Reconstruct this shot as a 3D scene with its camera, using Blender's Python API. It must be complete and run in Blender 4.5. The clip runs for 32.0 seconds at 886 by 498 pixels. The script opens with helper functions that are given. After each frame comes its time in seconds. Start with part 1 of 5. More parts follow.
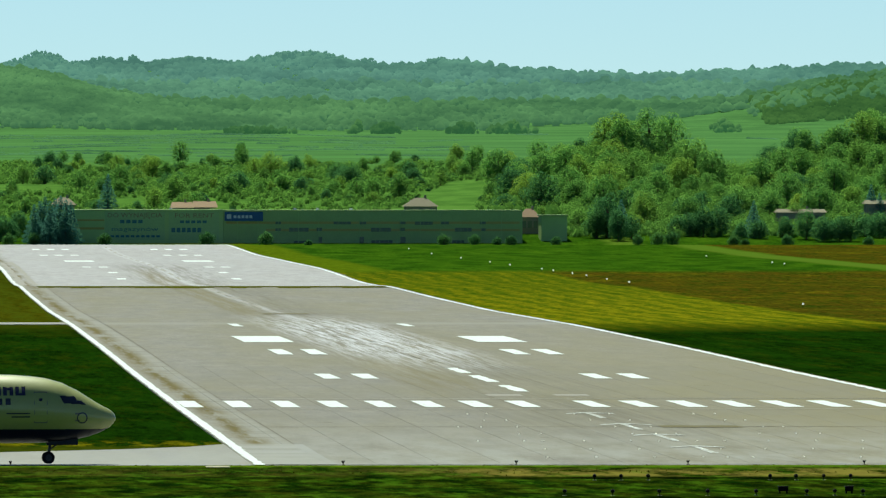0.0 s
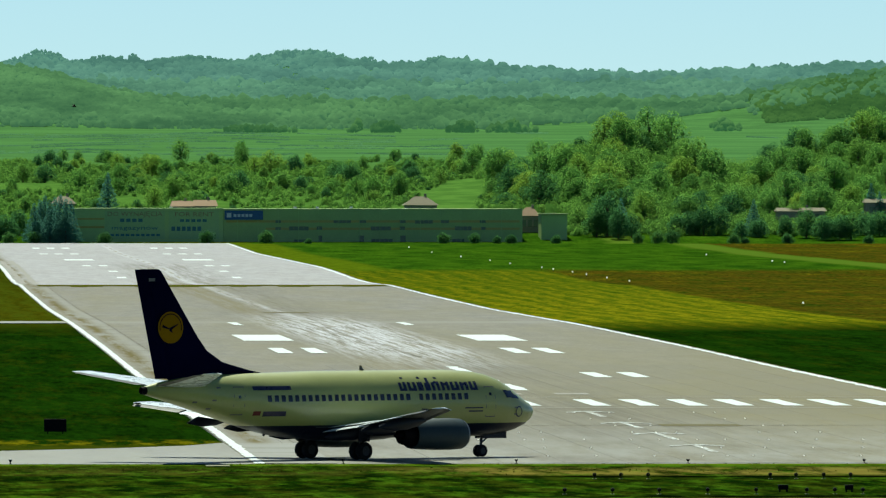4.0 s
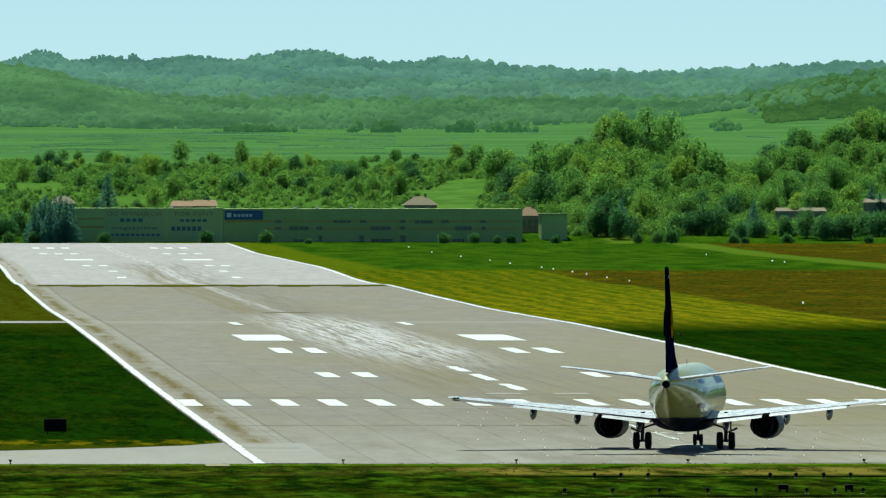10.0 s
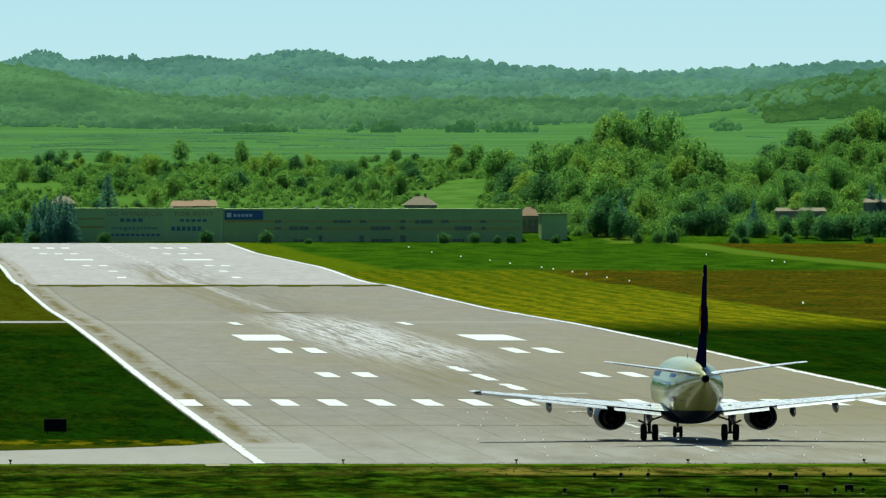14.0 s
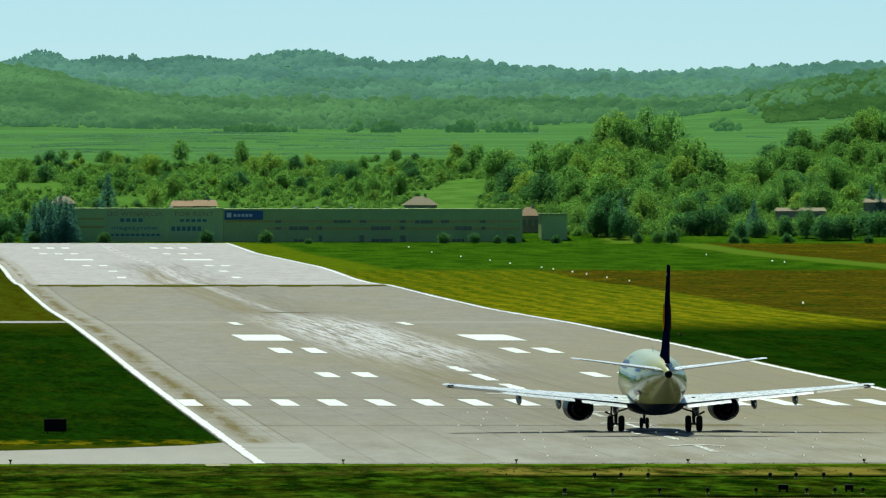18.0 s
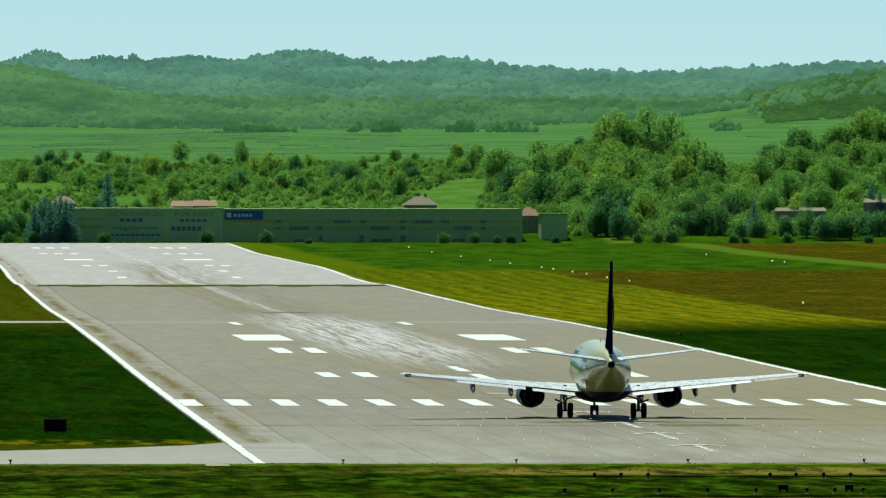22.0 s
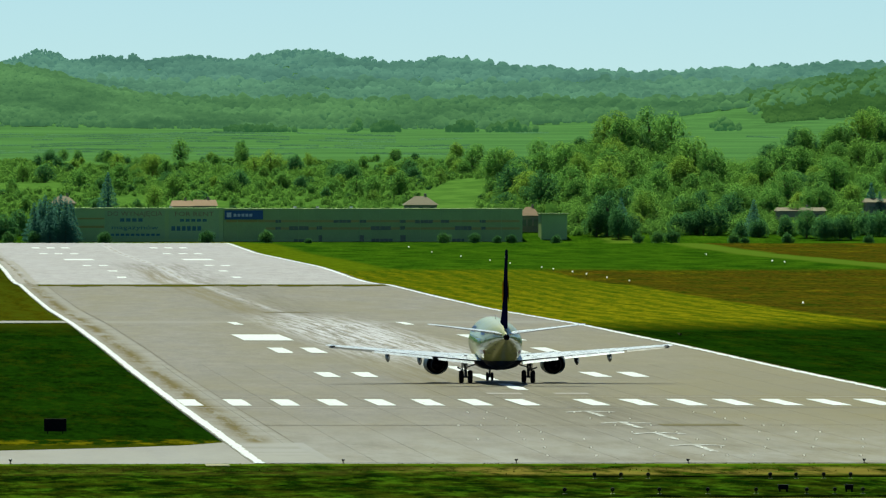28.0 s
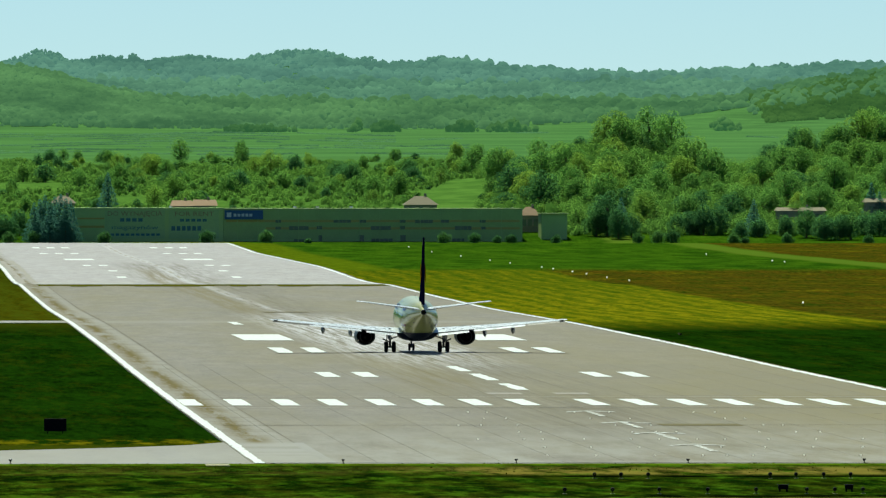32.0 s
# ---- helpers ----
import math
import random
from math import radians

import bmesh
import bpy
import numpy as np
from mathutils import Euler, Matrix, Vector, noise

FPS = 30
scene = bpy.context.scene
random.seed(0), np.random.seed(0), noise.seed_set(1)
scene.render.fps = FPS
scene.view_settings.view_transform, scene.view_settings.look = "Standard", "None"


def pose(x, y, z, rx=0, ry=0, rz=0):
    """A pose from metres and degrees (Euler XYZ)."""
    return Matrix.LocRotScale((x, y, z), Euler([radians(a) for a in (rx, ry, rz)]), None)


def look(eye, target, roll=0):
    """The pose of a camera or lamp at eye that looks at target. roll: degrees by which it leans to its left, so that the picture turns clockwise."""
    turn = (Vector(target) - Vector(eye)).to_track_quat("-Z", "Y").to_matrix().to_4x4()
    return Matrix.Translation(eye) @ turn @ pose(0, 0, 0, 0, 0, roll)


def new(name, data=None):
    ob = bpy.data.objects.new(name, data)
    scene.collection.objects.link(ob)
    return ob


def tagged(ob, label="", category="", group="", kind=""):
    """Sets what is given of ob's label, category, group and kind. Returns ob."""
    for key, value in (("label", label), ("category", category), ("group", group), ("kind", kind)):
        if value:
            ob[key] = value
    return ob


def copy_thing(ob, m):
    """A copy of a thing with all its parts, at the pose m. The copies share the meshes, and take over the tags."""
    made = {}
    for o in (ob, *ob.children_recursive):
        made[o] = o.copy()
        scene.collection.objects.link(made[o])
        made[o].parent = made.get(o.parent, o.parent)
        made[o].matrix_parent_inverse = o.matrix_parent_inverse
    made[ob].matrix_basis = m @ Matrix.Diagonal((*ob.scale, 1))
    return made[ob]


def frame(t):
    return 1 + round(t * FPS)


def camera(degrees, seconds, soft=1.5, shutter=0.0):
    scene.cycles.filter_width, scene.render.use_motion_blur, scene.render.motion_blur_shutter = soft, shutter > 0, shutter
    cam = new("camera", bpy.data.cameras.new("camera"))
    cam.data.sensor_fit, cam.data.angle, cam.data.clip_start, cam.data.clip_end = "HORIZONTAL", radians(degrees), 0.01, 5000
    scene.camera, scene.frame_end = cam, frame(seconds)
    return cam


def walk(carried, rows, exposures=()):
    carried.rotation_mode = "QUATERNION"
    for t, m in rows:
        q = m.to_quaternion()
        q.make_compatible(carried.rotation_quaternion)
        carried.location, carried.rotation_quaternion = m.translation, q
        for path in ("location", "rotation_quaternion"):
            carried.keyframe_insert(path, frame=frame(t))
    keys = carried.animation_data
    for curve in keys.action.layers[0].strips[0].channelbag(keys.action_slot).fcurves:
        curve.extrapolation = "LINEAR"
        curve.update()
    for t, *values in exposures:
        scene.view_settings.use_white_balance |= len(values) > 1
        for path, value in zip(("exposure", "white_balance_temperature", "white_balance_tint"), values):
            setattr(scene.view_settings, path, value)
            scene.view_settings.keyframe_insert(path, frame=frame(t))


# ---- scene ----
# ---- tuning ----
EXPOSURE, SKY, SUN = 0.2, 0.0795, 5.0
KELVIN, TINT = 6350, -8
CX = 51.7                        # runway centre line
G_DARK, G_LUSH, G_MID = (0.0015, 0.006, 0.0005), (0.0065, 0.023, 0.0012), (0.016, 0.055, 0.003)
G_HAY, G_HAYGREEN = (0.235, 0.2, 0.007), (0.06, 0.09, 0.003)
G_BROWN, G_BROWNGREEN = (0.088, 0.057, 0.005), (0.045, 0.055, 0.004)
G_FAR, G_STRAW = (0.055, 0.123, 0.006), (0.25, 0.2, 0.042)
G_MEADOW, G_MEADOW2 = (0.09, 0.21, 0.06), (0.06, 0.145, 0.045)
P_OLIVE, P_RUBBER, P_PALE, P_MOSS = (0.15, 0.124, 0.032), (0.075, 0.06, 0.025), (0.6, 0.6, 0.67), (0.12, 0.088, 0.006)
G_SLOPE, G_SLOPE2 = (0.09, 0.19, 0.033), (0.06, 0.135, 0.024)
L_T = (0.14, 0.25, 0.035)
P_LILAC = (0.26, 0.255, 0.23)
L_A, L_B, L_C = (0.1, 0.265, 0.068), (0.15, 0.335, 0.07), (0.22, 0.36, 0.055)
T_A, T_B = (0.08, 0.205, 0.05), (0.13, 0.27, 0.05)
# far woods: two leaf colours, haze tint for the emission, its strength
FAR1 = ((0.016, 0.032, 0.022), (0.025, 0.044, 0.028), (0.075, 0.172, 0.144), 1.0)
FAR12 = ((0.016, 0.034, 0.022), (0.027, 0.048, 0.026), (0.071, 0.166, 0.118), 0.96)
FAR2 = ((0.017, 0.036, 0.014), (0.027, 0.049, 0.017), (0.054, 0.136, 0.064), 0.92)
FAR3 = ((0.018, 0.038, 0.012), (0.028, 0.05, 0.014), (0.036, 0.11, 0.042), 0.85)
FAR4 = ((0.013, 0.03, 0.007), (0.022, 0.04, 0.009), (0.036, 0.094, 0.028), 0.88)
# A taxiing airliner lines up on a runway and rolls away; a still, very long lens on a bank 16 m above the field.
EYE_Z = 16.1
YAW, DOWN = 2.4846, 0.2616
cam = camera(3.9046, 32.0, soft=1.25)


def held(lift):
    return pose(0, 0, EYE_Z, 90 - DOWN + lift, 0, -YAW)


walk(cam, [(0.0, held(0.0062)), (1.0, held(0.0037)), (2.0, held(0.0022)), (3.5, held(0.0008)), (6.0, held(0.0)),
           (17.0, held(0.0)), (32.0, held(-0.0012))],
     exposures=[(0.0, EXPOSURE, KELVIN - 80, TINT), (6.0, EXPOSURE + 0.02, KELVIN - 120, TINT), (14.0, EXPOSURE, KELVIN - 80, TINT), (19.0, EXPOSURE - 0.02, KELVIN - 40, TINT), (20.0, EXPOSURE - 0.06, KELVIN, TINT),
                (24.0, EXPOSURE - 0.06, KELVIN + 120, TINT), (25.0, EXPOSURE - 0.04, KELVIN + 120, TINT), (32.0, EXPOSURE - 0.03, KELVIN + 60, TINT)])

# ---- light ----
SUN_EL, SUN_AZ = 57.0, -10.0     # degrees above the horizon; clockwise from +y
world = bpy.data.worlds.new("sky")
scene.world = world
world.use_nodes = True
wn = world.node_tree.nodes
sky = wn.new("ShaderNodeTexSky")
sky.sky_type = "NISHITA"
sky.sun_disc = False
sky.sun_elevation, sky.sun_rotation = radians(SUN_EL), radians(SUN_AZ)
sky.altitude, sky.air_density, sky.dust_density, sky.ozone_density = 200, 0.51, 0.0, 4.4
wn["Background"].inputs["Strength"].default_value = SKY
world.node_tree.links.new(sky.outputs[0], wn["Background"].inputs["Color"])

sun = new("sun", bpy.data.lights.new("sun", "SUN"))
sun.data.energy, sun.data.angle, sun.data.color = SUN, radians(0.55), (1.0, 0.94, 0.8)
sd = Vector((math.sin(radians(SUN_AZ)) * math.cos(radians(SUN_EL)), math.cos(radians(SUN_AZ)) * math.cos(radians(SUN_EL)), math.sin(radians(SUN_EL))))
sun.matrix_basis = look(sd * 500, (0, 0, 0))


# ---- material helpers ----
class Nodes:
    """Small wrapper to chain shader nodes."""

    def __init__(self, name):
        self.mat = bpy.data.materials.new(name)
        self.mat.use_nodes = True
        self.t = self.mat.node_tree
        self.bsdf = self.t.nodes["Principled BSDF"]
        self.out = self.t.nodes["Material Output"]

    def put(self, socket, v):
        if isinstance(v, bpy.types.NodeSocket):
            self.t.links.new(v, socket)
        elif isinstance(v, (tuple, list)) and len(v) == 3 and socket.type == "RGBA":
            socket.default_value = (*v, 1)
        else:
            socket.default_value = v

    def pos(self):
        return self.t.nodes.new("ShaderNodeNewGeometry").outputs["Position"]

    def local(self):
        return self.t.nodes.new("ShaderNodeTexCoord").outputs["Object"]

    def axis(self, v, i):
        n = self.t.nodes.new("ShaderNodeSeparateXYZ")
        self.put(n.inputs[0], v)
        return n.outputs[i]

    def scaled(self, v, s):
        n = self.t.nodes.new("ShaderNodeMapping")
        self.put(n.inputs["Vector"], v)
        n.inputs["Scale"].default_value = s
        return n.outputs[0]

    def noise(self, v, scale, detail=4, rough=0.6):
        n = self.t.nodes.new("ShaderNodeTexNoise")
        self.put(n.inputs["Vector"], v)
        n.inputs["Scale"].default_value, n.inputs["Detail"].default_value, n.inputs["Roughness"].default_value = scale, detail, rough
        return n.outputs[0]

    def math(self, op, a, b=0.0):
        n = self.t.nodes.new("ShaderNodeMath")
        n.operation = op
        self.put(n.inputs[0], a)
        self.put(n.inputs[1], b)
        return n.outputs[0]

    def ramp(self, v, lo, hi, a=0.0, b=1.0):
        n = self.t.nodes.new("ShaderNodeMapRange")
        self.put(n.inputs["Value"], v)
        n.inputs["From Min"].default_value, n.inputs["From Max"].default_value = lo, hi
        n.inputs["To Min"].default_value, n.inputs["To Max"].default_value = a, b
        return n.outputs[0]

    def mix(self, f, a, b):
        n = self.t.nodes.new("ShaderNodeMix")
        n.data_type = "RGBA"
        self.put(n.inputs[0], f)
        self.put(n.inputs[6], a)
        self.put(n.inputs[7], b)
        return n.outputs[2]

    def random(self):
        return self.t.nodes.new("ShaderNodeObjectInfo").outputs["Random"]

    def island(self):
        return self.t.nodes.new("ShaderNodeNewGeometry").outputs["Random Per Island"]

    def bump(self, h, strength, dist):
        n = self.t.nodes.new("ShaderNodeBump")
        self.put(n.inputs["Height"], h)
        n.inputs["Strength"].default_value, n.inputs["Distance"].default_value = strength, dist
        self.put(self.bsdf.inputs["Normal"], n.outputs[0])

    def done(self, color, rough=0.8, metal=0.0, spec=0.5):
        self.put(self.bsdf.inputs["Base Color"], color)
        self.put(self.bsdf.inputs["Roughness"], rough)
        self.put(self.bsdf.inputs["Metallic"], metal)
        self.put(self.bsdf.inputs["Specular IOR Level"], spec)
        return self.mat


def plain(name, color, rough=0.6, metal=0.0, spec=0.4, vary=0.25, scale=3.0):
    """Paint, rubber or metal with faint dirt at two scales."""
    m = Nodes(name)
    p = m.local()
    n = m.math("MULTIPLY", m.noise(p, scale, 5), m.noise(p, scale * 9, 3))
    dark = tuple(c * (1 - vary) for c in color)
    return m.done(m.mix(m.ramp(n, 0.1, 0.45), dark, color), m.ramp(m.noise(p, scale * 2), 0.3, 0.7, rough * 0.85, min(1, rough * 1.15)), metal, spec)


def band(m, v, a, b, soft):
    """1 between a and b along v, 0 outside."""
    return m.math("MULTIPLY", m.ramp(v, a - soft, a + soft), m.ramp(v, b - soft, b + soft, 1, 0))


def grass_material():
    m = Nodes("grass")
    p = m.pos()
    x, y = m.axis(p, 0), m.axis(p, 1)
    wob = m.math("MULTIPLY", m.math("SUBTRACT", m.noise(m.scaled(p, (0.05, 0.008, 1)), 1.0, 5), 0.5), 1.0)
    xw = m.math("ADD", x, m.math("MULTIPLY", wob, 7))
    yw = m.math("ADD", y, m.math("MULTIPLY", wob, 90))
    grain = m.noise(m.scaled(p, (1.6, 0.11, 1)), 1.0, 6, 0.75)
    patch = m.noise(m.scaled(p, (0.16, 0.02, 1)), 1.0, 4)
    lush = m.mix(m.ramp(grain, 0.34, 0.62), G_DARK, G_LUSH)
    mottle = m.noise(m.scaled(p, (0.5, 0.04, 1)), 1.0, 6, 0.8)
    lush = m.mix(m.ramp(mottle, 0.46, 0.66, 0, 0.3), lush, G_MID)
    lush = m.mix(m.ramp(patch, 0.45, 0.6, 0, 0.22), lush, G_MID)
    lush = m.mix(m.ramp(m.noise(m.scaled(p, (0.35, 0.022, 1)), 1.0, 6, 0.78), 0.5, 0.66, 0, 0.4), lush, (0.03, 0.042, 0.002))
    # swathes of cut hay between runway and the rough meadow
    swath = m.math("ADD", m.math("ADD", x, m.math("MULTIPLY", y, 0.006)), m.math("MULTIPLY", m.noise(m.scaled(p, (0.1, 0.012, 1)), 1.0, 5), 9.0))
    stripe = m.math("ADD", m.math("MULTIPLY", m.math("SINE", m.math("MULTIPLY", swath, 1.6)), 0.9), m.math("MULTIPLY", m.math("SUBTRACT", m.noise(m.scaled(p, (0.9, 0.04, 1)), 1.0, 6, 0.85), 0.5), 11.0))
    hay = m.mix(m.ramp(stripe, -2.0, 1.7), G_HAY, G_HAYGREEN)
    hay = m.mix(m.ramp(grain, 0.42, 0.6, 0, 0.5), hay, G_MID)
    hay = m.mix(m.ramp(mottle, 0.5, 0.68, 0, 0.5), hay, G_LUSH)
    hay = m.mix(m.ramp(yw, 1750, 2150, 0, 0.35), hay, G_MID)
    rough = m.mix(m.ramp(m.noise(m.scaled(p, (0.2, 0.03, 1)), 1.0, 5), 0.3, 0.7), G_BROWN, G_BROWNGREEN)
    rough = m.mix(m.ramp(m.noise(m.scaled(p, (0.09, 0.025, 1)), 1.0, 5, 0.7), 0.5, 0.66, 0, 0.3), rough, G_HAY)
    rough = m.mix(m.ramp(mottle, 0.5, 0.64, 0, 0.7), rough, G_MID)
    rough = m.mix(m.ramp(grain, 0.42, 0.6, 0, 0.6), rough, G_DARK)
    far = m.mix(m.ramp(patch, 0.3, 0.7), G_FAR, G_MID)
    far = m.mix(m.ramp(grain, 0.4, 0.62, 0, 0.4), far, G_DARK)
    c = lush
    hay = m.mix(m.ramp(x, 22, 60, 0.75, 0.0), hay, m.mix(m.ramp(stripe, -1.5, 1.5), G_DARK, G_BROWNGREEN))
    c = m.mix(m.ramp(yw, 1440, 1580), c, hay)
    c = m.mix(m.math("MULTIPLY", m.ramp(m.math("ADD", x, m.math("MULTIPLY", wob, 3)), 119.3, 121.3), m.ramp(yw, 1480, 1530)), c, rough)
    c = m.mix(m.ramp(yw, 2330, 2380), c, far)
    beside = m.math("MULTIPLY", m.ramp(xw, 94, 91.5), m.math("MULTIPLY", m.ramp(x, 60, 70), m.ramp(yw, 2330, 2380)))
    c = m.mix(m.math("MULTIPLY", beside, 0.85), c, m.mix(m.ramp(mottle, 0.35, 0.65), (0.1, 0.14, 0.006), G_HAYGREEN))
    strip_light = m.math("MULTIPLY", band(m, xw, 184, 193, 1.5), m.ramp(y, 2000, 2100))
    c = m.mix(m.math("MULTIPLY", m.ramp(xw, 192, 194), band(m, y, 2050, 3090, 40)), c, rough)
    c = m.mix(strip_light, c, (0.075, 0.13, 0.012))
    olive = m.math("MULTIPLY", m.ramp(y, 775, 765), m.ramp(m.noise(m.scaled(p, (0.3, 0.07, 1)), 1.0, 6, 0.7), 0.42, 0.6))
    c = m.mix(m.math("MULTIPLY", olive, 0.6), c, G_BROWNGREEN)
    fresh = m.math("MULTIPLY", m.ramp(y, 770, 766), m.ramp(m.noise(m.scaled(p, (0.45, 0.09, 1)), 1.0, 6, 0.75), 0.48, 0.62))
    c = m.mix(m.math("MULTIPLY", fresh, 0.7), c, G_FAR)
    # dark blotches stand for shade in hollows of the near turf
    dip_shade = m.math("MULTIPLY", m.ramp(y, 762, 756), m.ramp(m.noise(m.scaled(p, (0.5, 0.1, 1)), 1.0, 5, 0.75), 0.46, 0.58))
    c = m.mix(m.math("MULTIPLY", dip_shade, 0.8), c, G_DARK)
    # near verge: straw-coloured worn strips
    straw = m.math("MULTIPLY", m.math("MULTIPLY", band(m, y, 739, 759, 3), m.ramp(x, 28, 36, 0.15, 1.0)), m.ramp(m.noise(m.scaled(p, (0.35, 0.06, 1)), 1.0, 5, 0.75), 0.4, 0.56))
    c = m.mix(m.math("MULTIPLY", straw, 0.6), c, G_STRAW)
    rim = m.math("MULTIPLY", band(m, y, 763.5, 769, 1.2), m.ramp(mottle, 0.35, 0.6, 0.2, 0.8))
    c = m.mix(rim, c, (0.1, 0.17, 0.008))
    # near-black bands: the shadow line of a ditch painted into the grass
    ditch_shade = m.math("MAXIMUM", band(m, m.math("ADD", y, m.math("MULTIPLY", wob, 8)), 732, 736.5, 1.2), band(m, m.math("ADD", y, m.math("MULTIPLY", wob, 8)), 684, 688.5, 1.2))
    ditch_shade = m.math("MULTIPLY", m.math("MULTIPLY", ditch_shade, m.ramp(x, 34, 40)), m.ramp(m.noise(m.scaled(p, (0.25, 0.05, 1)), 1.0, 4, 0.7), 0.36, 0.5))
    c = m.mix(m.math("MULTIPLY", ditch_shade, 0.9), c, (0.001, 0.002, 0.0006))
    c = m.mix(m.math("MULTIPLY", band(m, y, 655, 682, 3), m.ramp(mottle, 0.42, 0.6, 0, 0.7)), c, G_STRAW)
    fleck = m.noise(m.scaled(p, (0.55, 0.07, 1)), 1.0, 5, 0.75)
    worn_left = m.math("MULTIPLY", band(m, y, 812, 828, 4), m.ramp(fleck, 0.3, 0.5, 0.3, 1))
    c = m.mix(m.math("MULTIPLY", worn_left, 0.8), c, G_BROWNGREEN)
    c = m.mix(m.math("MULTIPLY", band(m, y, 830, 846, 4), m.ramp(fleck, 0.46, 0.62, 0, 0.5)), c, G_HAY)
    # open country: meadows and tilled strips on the slopes
    tilled = m.noise(m.scaled(p, (0.011, 0.05, 1)), 1.0, 5, 0.75)
    meadow = m.mix(m.ramp(tilled, 0.38, 0.6), G_MEADOW, G_MEADOW2)
    near = m.mix(m.ramp(m.noise(m.scaled(p, (0.1, 0.03, 1)), 1.0, 4), 0.4, 0.6), G_SLOPE, G_SLOPE2)
    meadow = m.mix(m.ramp(y, 3780, 3960), near, meadow)
    c = m.mix(m.ramp(y, 3390, 3440), c, meadow)
    m.bump(grain, 0.5, 0.2)
    return m.done(c, 1.0, 0, 0.0)


def pavement_material(name, base, var, pieces=False, olive=0.45):
    m = Nodes(name)
    p = m.pos()
    x, y = m.axis(p, 0), m.axis(p, 1)
    fine = m.noise(m.scaled(p, (3, 0.4, 1)), 1.0, 5, 0.7)
    broad = m.noise(m.scaled(p, (0.12, 0.012, 1)), 1.0, 4)
    mid = m.noise(m.scaled(p, (0.5, 0.06, 1)), 1.0, 5, 0.7)
    c = m.mix(m.ramp(m.math("ADD", fine, mid), 0.75, 1.25), base, tuple(v * (1 - var) for v in base))
    c = m.mix(m.ramp(broad, 0.35, 0.7, 0, olive), c, P_OLIVE)
    lane = m.math("MULTIPLY", m.ramp(x, 42, 72), m.ramp(y, 1500, 950))
    c = m.mix(m.math("MULTIPLY", lane, 0.85), c, P_OLIVE)
    if pieces:
        c = m.mix(m.ramp(m.random(), 0, 1, 0, 0.3), c, tuple(v * 0.6 for v in base))
    # tyre rubber: long streaks gathered on the centre line
    off = m.math("ABSOLUTE", m.math("SUBTRACT", x, CX))
    streak = m.noise(m.scaled(p, (0.9, 0.008, 1)), 1.0, 5, 0.75)
    zone = m.math("MULTIPLY", m.ramp(off, 3, 11, 1, 0), m.math("MAXIMUM", band(m, y, 1030, 2500, 60), band(m, y, 780, 1060, 60)))
    rub = m.math("MULTIPLY", zone, m.ramp(streak, 0.42, 0.66))
    c = m.mix(m.math("MULTIPLY", rub, 0.75), c, P_RUBBER)
    # touchdown zone polished by wheels: its sheen painted in as a pale colour
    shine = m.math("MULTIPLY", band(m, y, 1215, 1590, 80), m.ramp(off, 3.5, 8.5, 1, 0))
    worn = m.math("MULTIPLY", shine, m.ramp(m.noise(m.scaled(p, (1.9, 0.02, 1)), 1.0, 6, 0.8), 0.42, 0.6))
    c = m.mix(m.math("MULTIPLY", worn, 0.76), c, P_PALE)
    lane2 = m.math("MULTIPLY", band(m, x, CX - 5.6, CX - 1.4, 0.9), m.math("MULTIPLY", band(m, y, 1660, 2330, 70), m.ramp(streak, 0.3, 0.55)))
    c = m.mix(m.math("MULTIPLY", lane2, 0.6), c, P_MOSS)
    skid = m.math("MULTIPLY", band(m, x, CX - 8, CX - 1.5, 1.2), m.math("MULTIPLY", band(m, y, 1050, 1230, 40), m.ramp(streak, 0.35, 0.6)))
    c = m.mix(m.math("MULTIPLY", skid, 0.55), c, P_MOSS)
    mid_line = m.math("MULTIPLY", m.ramp(off, 0.3, 1.3, 1, 0), m.math("MULTIPLY", band(m, y, 1560, 3000, 60), m.ramp(m.noise(m.scaled(p, (1.2, 0.012, 1)), 1.0, 5, 0.75), 0.38, 0.55)))
    c = m.mix(m.math("MULTIPLY", mid_line, 0.4), c, P_PALE)
    verge = band(m, x, 22.6, 26.4, 0.15)
    c = m.mix(m.math("MULTIPLY", verge, m.ramp(fine, 0.3, 0.6, 0.15, 0.55)), c, P_LILAC)
    rung = m.math("MULTIPLY", verge, m.ramp(m.noise(m.scaled(p, (0.02, 0.16, 1)), 1.0, 2, 0.6), 0.56, 0.64))
    c = m.mix(m.math("MULTIPLY", rung, 0.35), c, P_RUBBER)
    c = m.mix(m.math("MULTIPLY", band(m, y, 1528, 1552, 10), m.ramp(mid, 0.35, 0.6, 0.15, 0.45)), c, P_LILAC)
    c = m.mix(m.math("MULTIPLY", m.ramp(y, 930, 790), m.ramp(m.noise(m.scaled(p, (0.3, 0.03, 1)), 1.0, 5, 0.7), 0.35, 0.62, 0.05, 0.75)), c, P_LILAC)
    # damp olive growth along the shoulder joint
    edge = m.math("MULTIPLY", band(m, x, 23.5, 25.0, 0.7), m.ramp(m.noise(m.scaled(p, (0.5, 0.02, 1)), 1.0, 5, 0.75), 0.36, 0.54))
    edge = m.math("MULTIPLY", edge, m.ramp(y, 826, 838))
    c = m.mix(m.math("MULTIPLY", edge, 0.8), c, P_MOSS)
    m.bump(fine, 0.25, 0.02)
    return m.done(c, m.mix(worn, (0.68,) * 3, (0.55,) * 3), 0, m.ramp(edge, 0, 0.8, 0.22, 0.02))


